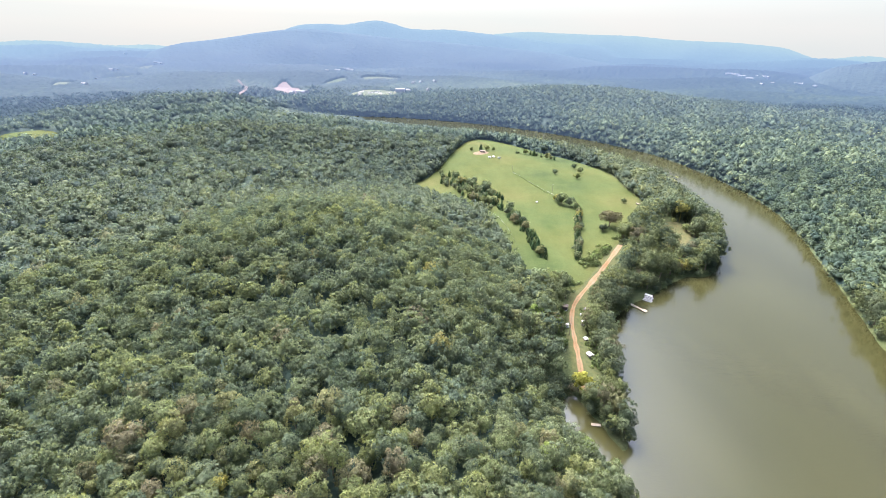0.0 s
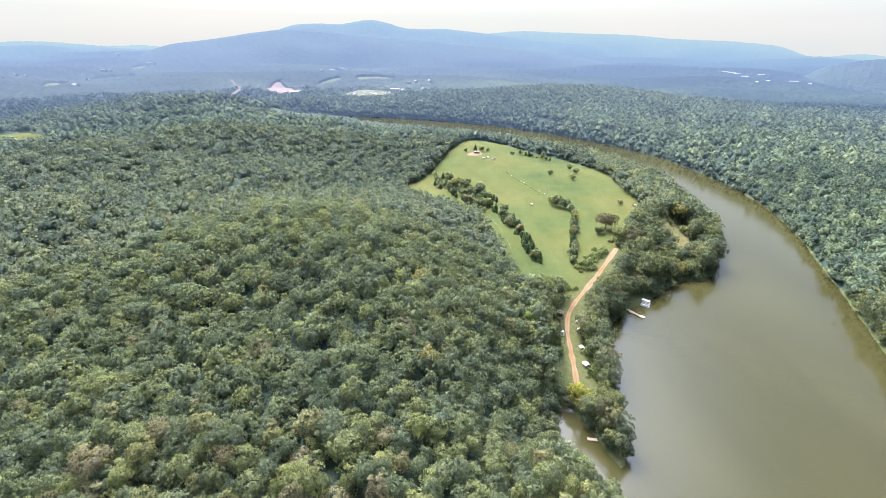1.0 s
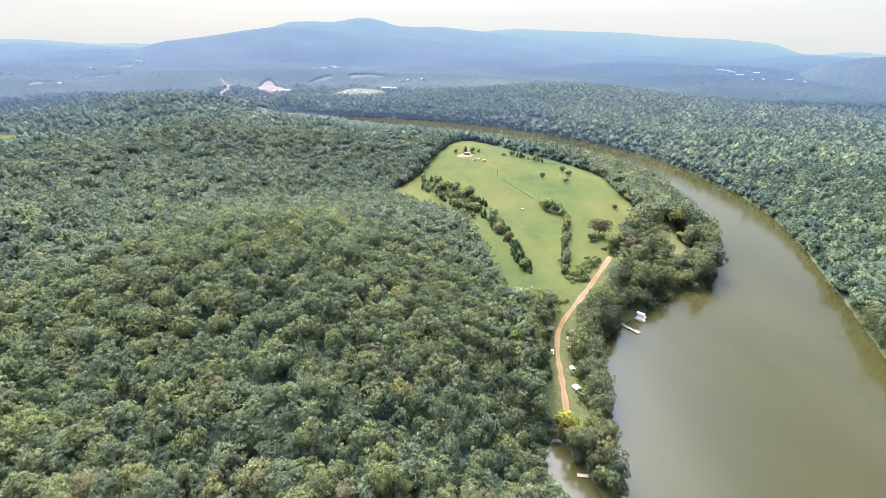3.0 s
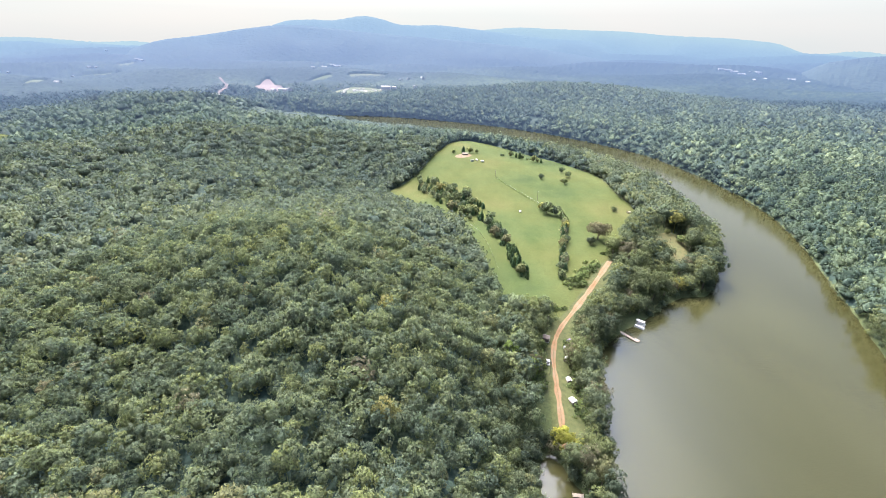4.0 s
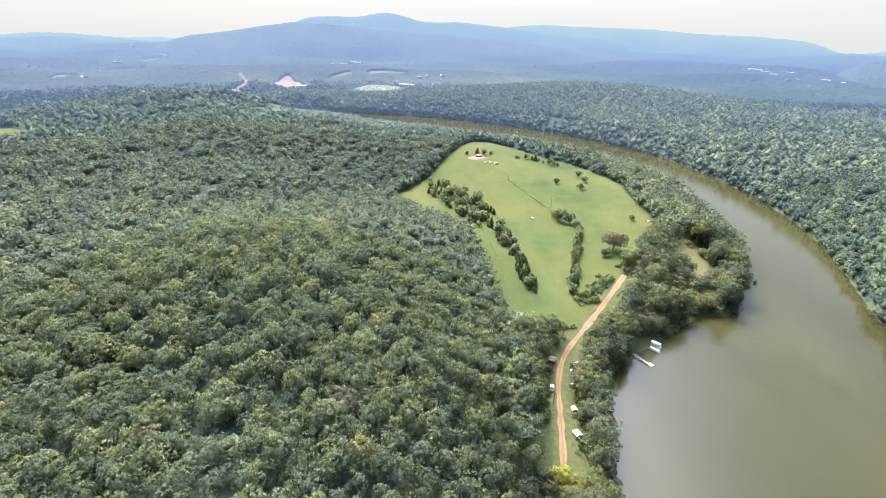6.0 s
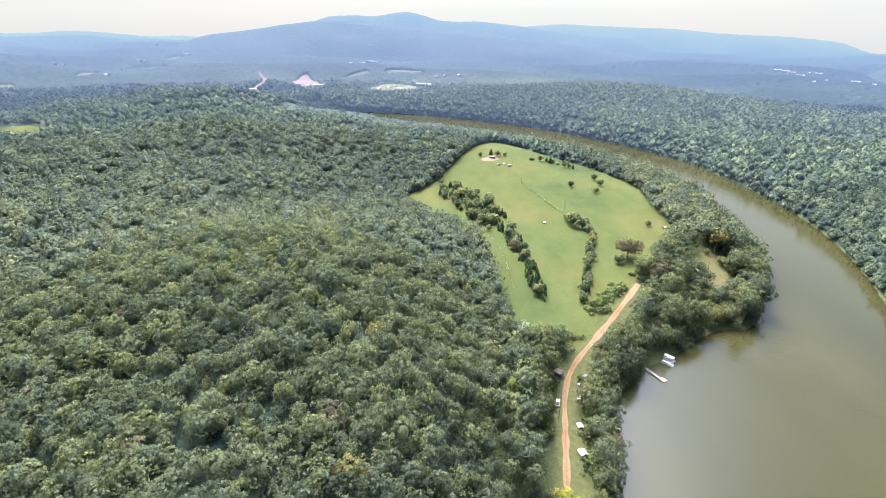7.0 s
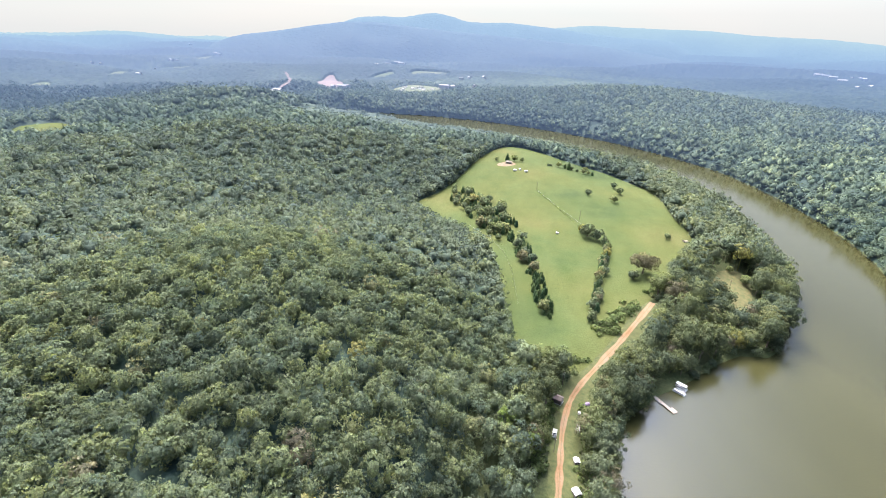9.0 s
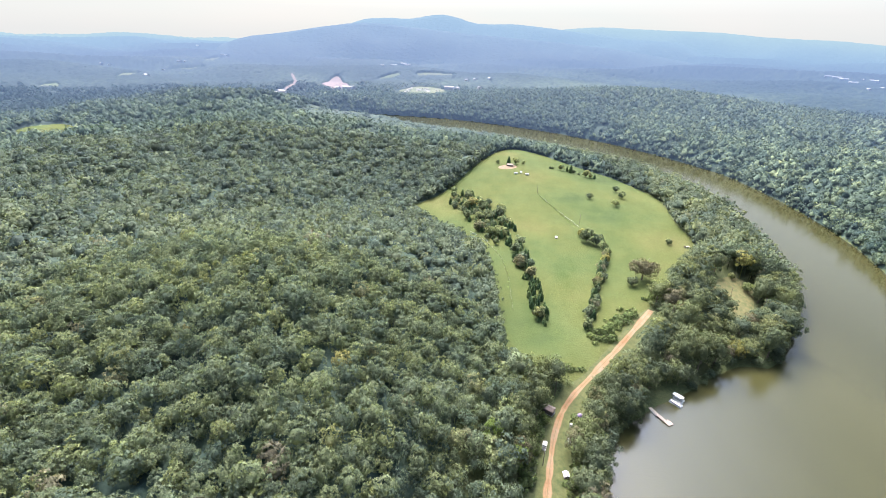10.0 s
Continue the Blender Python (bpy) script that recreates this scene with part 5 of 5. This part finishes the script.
def utility_pole(x, y, tall, turn, label):
    ob = thing("utility_pole", pose(x, y, height(x, y) + 0.2, 0, 0, turn), label, "pole", "utility poles")
    part("pole", tube(bmesh.new(), (0, 0, -1), (0, 0, tall), 0.17, 0.11, 8), dark_board, ob)
    arm = part("crossarm", boxes(((2.4, 0.12, 0.14), (0, 0.1, tall - 0.7)), bevel=0.01), dark_board, ob)
    for a in (-1.1, 0, 1.1):
        part("insulator", tube(bmesh.new(), (a, 0.1, tall - 0.63), (a, 0.1, tall - 0.42), 0.05, 0.035, 8), grey_metal, arm)
    return ob


for px, py, tall, turn in ((86.3, 590, 9.5, 60), (122, 516, 9.5, 60), (163, 436, 9.5, 55), (209, 402, 10.5, 40), (78, 246, 9, 100), (86, 291, 9, 70)):
    utility_pole(px, py, tall, turn, "weathered wooden utility pole with a crossarm")

# ---------------------------------------------------------------- the farm on the rise, and cabins in the trees
tagged(link("farm_yard", patch_mesh("farm_yard", rounded([(42, 672), (50, 669), (60, 674), (66, 684), (60, 692), (48, 688), (42, 680)], True, 2), 2.5, 0.75, red_dirt, edge=0.3)), "bare reddish dirt yard on the grassy rise", "yard", kind="structure")
shed("barn", 56, 684, 80, (4.0, 7.5, 2.4), dark_board, board_mat, "low weathered barn in a dirt yard", rise=1.3, category="barn")
for px, py, turn in ((63.5, 654, 15), (69.5, 658, 100), (76.5, 652, 20)):
    camper(px, py, turn, "white farm trailer parked on the grass", (4.2, 1.9, 1.5), "farm_trailer")
feeder = thing("hay_feeder", pose(99, 482, height(99, 482) + 0.45), "small white-roofed hay feeder in the pasture", "feeder")
part("roof", boxes(((2.0, 1.6, 0.08), (0, 0, 1.6), (6, 0, 0)), bevel=0.02), white_metal, feeder)
part("trough", boxes(((2.2, 1.6, 0.5), (0, 0, 0.6)), bevel=0.03), dark_board, feeder)
for a in (-1.15, 1.15):
    for b in (-0.95, 0.95):
        part("leg", boxes(((0.12, 0.12, 1.6), (a * 0.8, b * 0.75, 0.8))), board_mat, feeder)
wagon = thing("farm_wagon", pose(205, 482, height(205, 482) + 0.45, 0, 0, 30), "old grey flat farm wagon standing in the grass", "wagon")
part("bed", boxes(((4.6, 2.2, 0.18), (0, 0, 0.95)), bevel=0.02), board_mat, wagon)
part("tailboard", boxes(((0.1, 2.2, 0.9), (-2.25, 0, 1.45)), bevel=0.02), board_mat, wagon)
part("drawbar", boxes(((2.2, 0.12, 0.12), (3.2, 0, 0.7), (0, 8, 0))), black_mat, wagon)
for a in (-1.5, 1.5):
    for b in (-0.95, 0.95):
        wheel(wagon, (a, b, 0.42), 0.42)
shed("cabin", 236, 498, 30, (5.5, 7.5, 2.6), board_mat, white_metal, "small riverside cabin with a pale metal roof among trees", rise=1.1, category="cabin")
shed("cabin", 212, 376, -20, (4.6, 6.0, 2.6), white_paint, white_metal, "white cabin half hidden by riverside trees", rise=1.0, category="cabin")


def fence(points, label, step=3.2):
    """Posts with two wires, running over the ground."""
    line = np.array(points, float)
    seg = np.concatenate([[0], np.cumsum(np.hypot(*np.diff(line, axis=0).T))])
    s = np.arange(0, seg[-1], step)
    x, y = np.interp(s, seg, line[:, 0]), np.interp(s, seg, line[:, 1])
    z = land(x, y) + 0.4
    ob = thing("fence", pose(x[0], y[0], z[0]), label, "fence", "fences")
    o = Vector((x[0], y[0], z[0]))
    first = part("post", tube(bmesh.new(), (0, 0, -0.4), (0, 0, 1.25), 0.08, 0.07, 6), dark_board, ob)
    for k in range(1, len(s)):
        q = new("post", first.data)
        q.parent = ob
        q.location = Vector((x[k], y[k], z[k])) - o
    for h in (0.55, 1.1):
        bm = bmesh.new()
        for k in range(len(s) - 1):
            tube(bm, Vector((x[k], y[k], z[k] + h)) - o, Vector((x[k + 1], y[k + 1], z[k + 1] + h)) - o, 0.012, 0.012, 3)
        part("wire", bm, alu_mat, ob)


fence([(122, 505), (104, 546), (87, 590)], "old post and wire fence overgrown with weeds")
fence([(64, 360), (60, 400), (54, 432), (42, 462), (22, 490)], "wire fence along the cedar hedgerow")


# ---------------------------------------------------------------- the far valley: fields, a bare lot, roads and houses
def far_patch(name, outline, mat, label, category):
    tagged(link(name, patch_mesh(name, rounded(outline, True, 2), 16.0, 8.0, mat)), label, category, kind="structure")


for name, outline, label, category in FAR_CLEARINGS:
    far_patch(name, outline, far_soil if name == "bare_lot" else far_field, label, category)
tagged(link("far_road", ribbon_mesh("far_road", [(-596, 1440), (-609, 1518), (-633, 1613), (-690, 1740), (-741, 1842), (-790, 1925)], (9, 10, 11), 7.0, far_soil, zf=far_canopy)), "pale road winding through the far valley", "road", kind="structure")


def house_kind(size, roof_m, label):
    w, d, h = size
    ob = thing("house", pose(0, 0, 0), label, "house", "far houses")
    bm = bmesh.new()
    rise = w * 0.28
    prof = [(-w / 2, -4), (w / 2, -4), (w / 2, h), (0, h + rise), (-w / 2, h)]
    a = [bm.verts.new((p, -d / 2, q)) for p, q in prof]
    b = [bm.verts.new((p, d / 2, q)) for p, q in prof]
    bm.faces.new(a)
    bm.faces.new(b[::-1])
    for i in range(5):
        bm.faces.new((a[i], b[i], b[(i + 1) % 5], a[(i + 1) % 5]))
    bmesh.ops.recalc_face_normals(bm, faces=bm.faces)
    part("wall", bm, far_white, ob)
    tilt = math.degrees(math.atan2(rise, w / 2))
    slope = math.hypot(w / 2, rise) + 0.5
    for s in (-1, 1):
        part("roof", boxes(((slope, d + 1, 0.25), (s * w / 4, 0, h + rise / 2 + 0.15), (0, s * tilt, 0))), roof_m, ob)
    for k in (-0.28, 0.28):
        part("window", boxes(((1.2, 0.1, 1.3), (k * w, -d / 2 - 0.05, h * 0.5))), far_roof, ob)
    return ob


class Village:
    def __init__(self):
        self.kinds = [house_kind((9, 14, 5), far_white, "pale-roofed white house in the far valley"), house_kind((10, 12, 5.5), far_roof, "grey-roofed white house in the far valley"),
                      house_kind((14, 40, 7), far_white, "long white metal building in the far valley")]
        self.used = set()

    def stand(self, k, x, y, turn, lift=3.0, scale=1.0):
        m = pose(x, y, float(far_canopy(np.array([x]), np.array([y]))[0]) + lift, 0, 0, turn)
        ob = self.kinds[k]
        if k in self.used:
            ob = copy_thing(ob, m)
        self.used.add(k)
        ob.matrix_world = m @ Matrix.Diagonal((scale, scale, scale, 1))


village = Village()
vr = random.Random(12)
for k in range(20):
    village.stand(k % 2, vr.uniform(-285, -155), vr.uniform(1545, 1680), vr.uniform(0, 180), -3.0, 0.7)
for px, py, kind, turn in ((-602, 1400, 2, 78), (-590, 1428, 2, 66), (-612, 1385, 0, 70), (-446, 1560, 2, 80), (-470, 1545, 0, 60), (-430, 1570, 1, 30), (-140, 1594, 2, 80), (-115, 1599, 0, 60), (-53, 1647, 1, 20),
                           (-40, 1974, 2, 15), (-93, 1960, 0, 30), (-119, 1920, 1, 60), (-520, 2470, 2, 80), (-495, 2560, 2, 75), (-472, 2550, 2, 85), (-524, 2270, 0, 90), (-1451, 2219, 2, 60), (-1425, 2225, 0, 70),
                           (-1189, 1663, 2, 60), (-1671, 2021, 2, 50), (-1640, 2030, 0, 60), (-1830, 2947, 2, 60), (-1469, 2606, 2, 70), (-1440, 2590, 2, 60), (-1413, 2052, 1, 20), (1334, 2397, 2, 75), (1351, 2369, 2, 75),
                           (1357, 2333, 2, 70), (1348, 2255, 2, 60), (1417, 2318, 0, 20), (1449, 2303, 2, 40), (1325, 2051, 0, 20), (1259, 2014, 1, 20), (1436, 2060, 2, 60), (1448, 1982, 0, 30)):
    village.stand(kind, px, py, turn, 5.0, 0.75 if kind == 2 else 1.0)
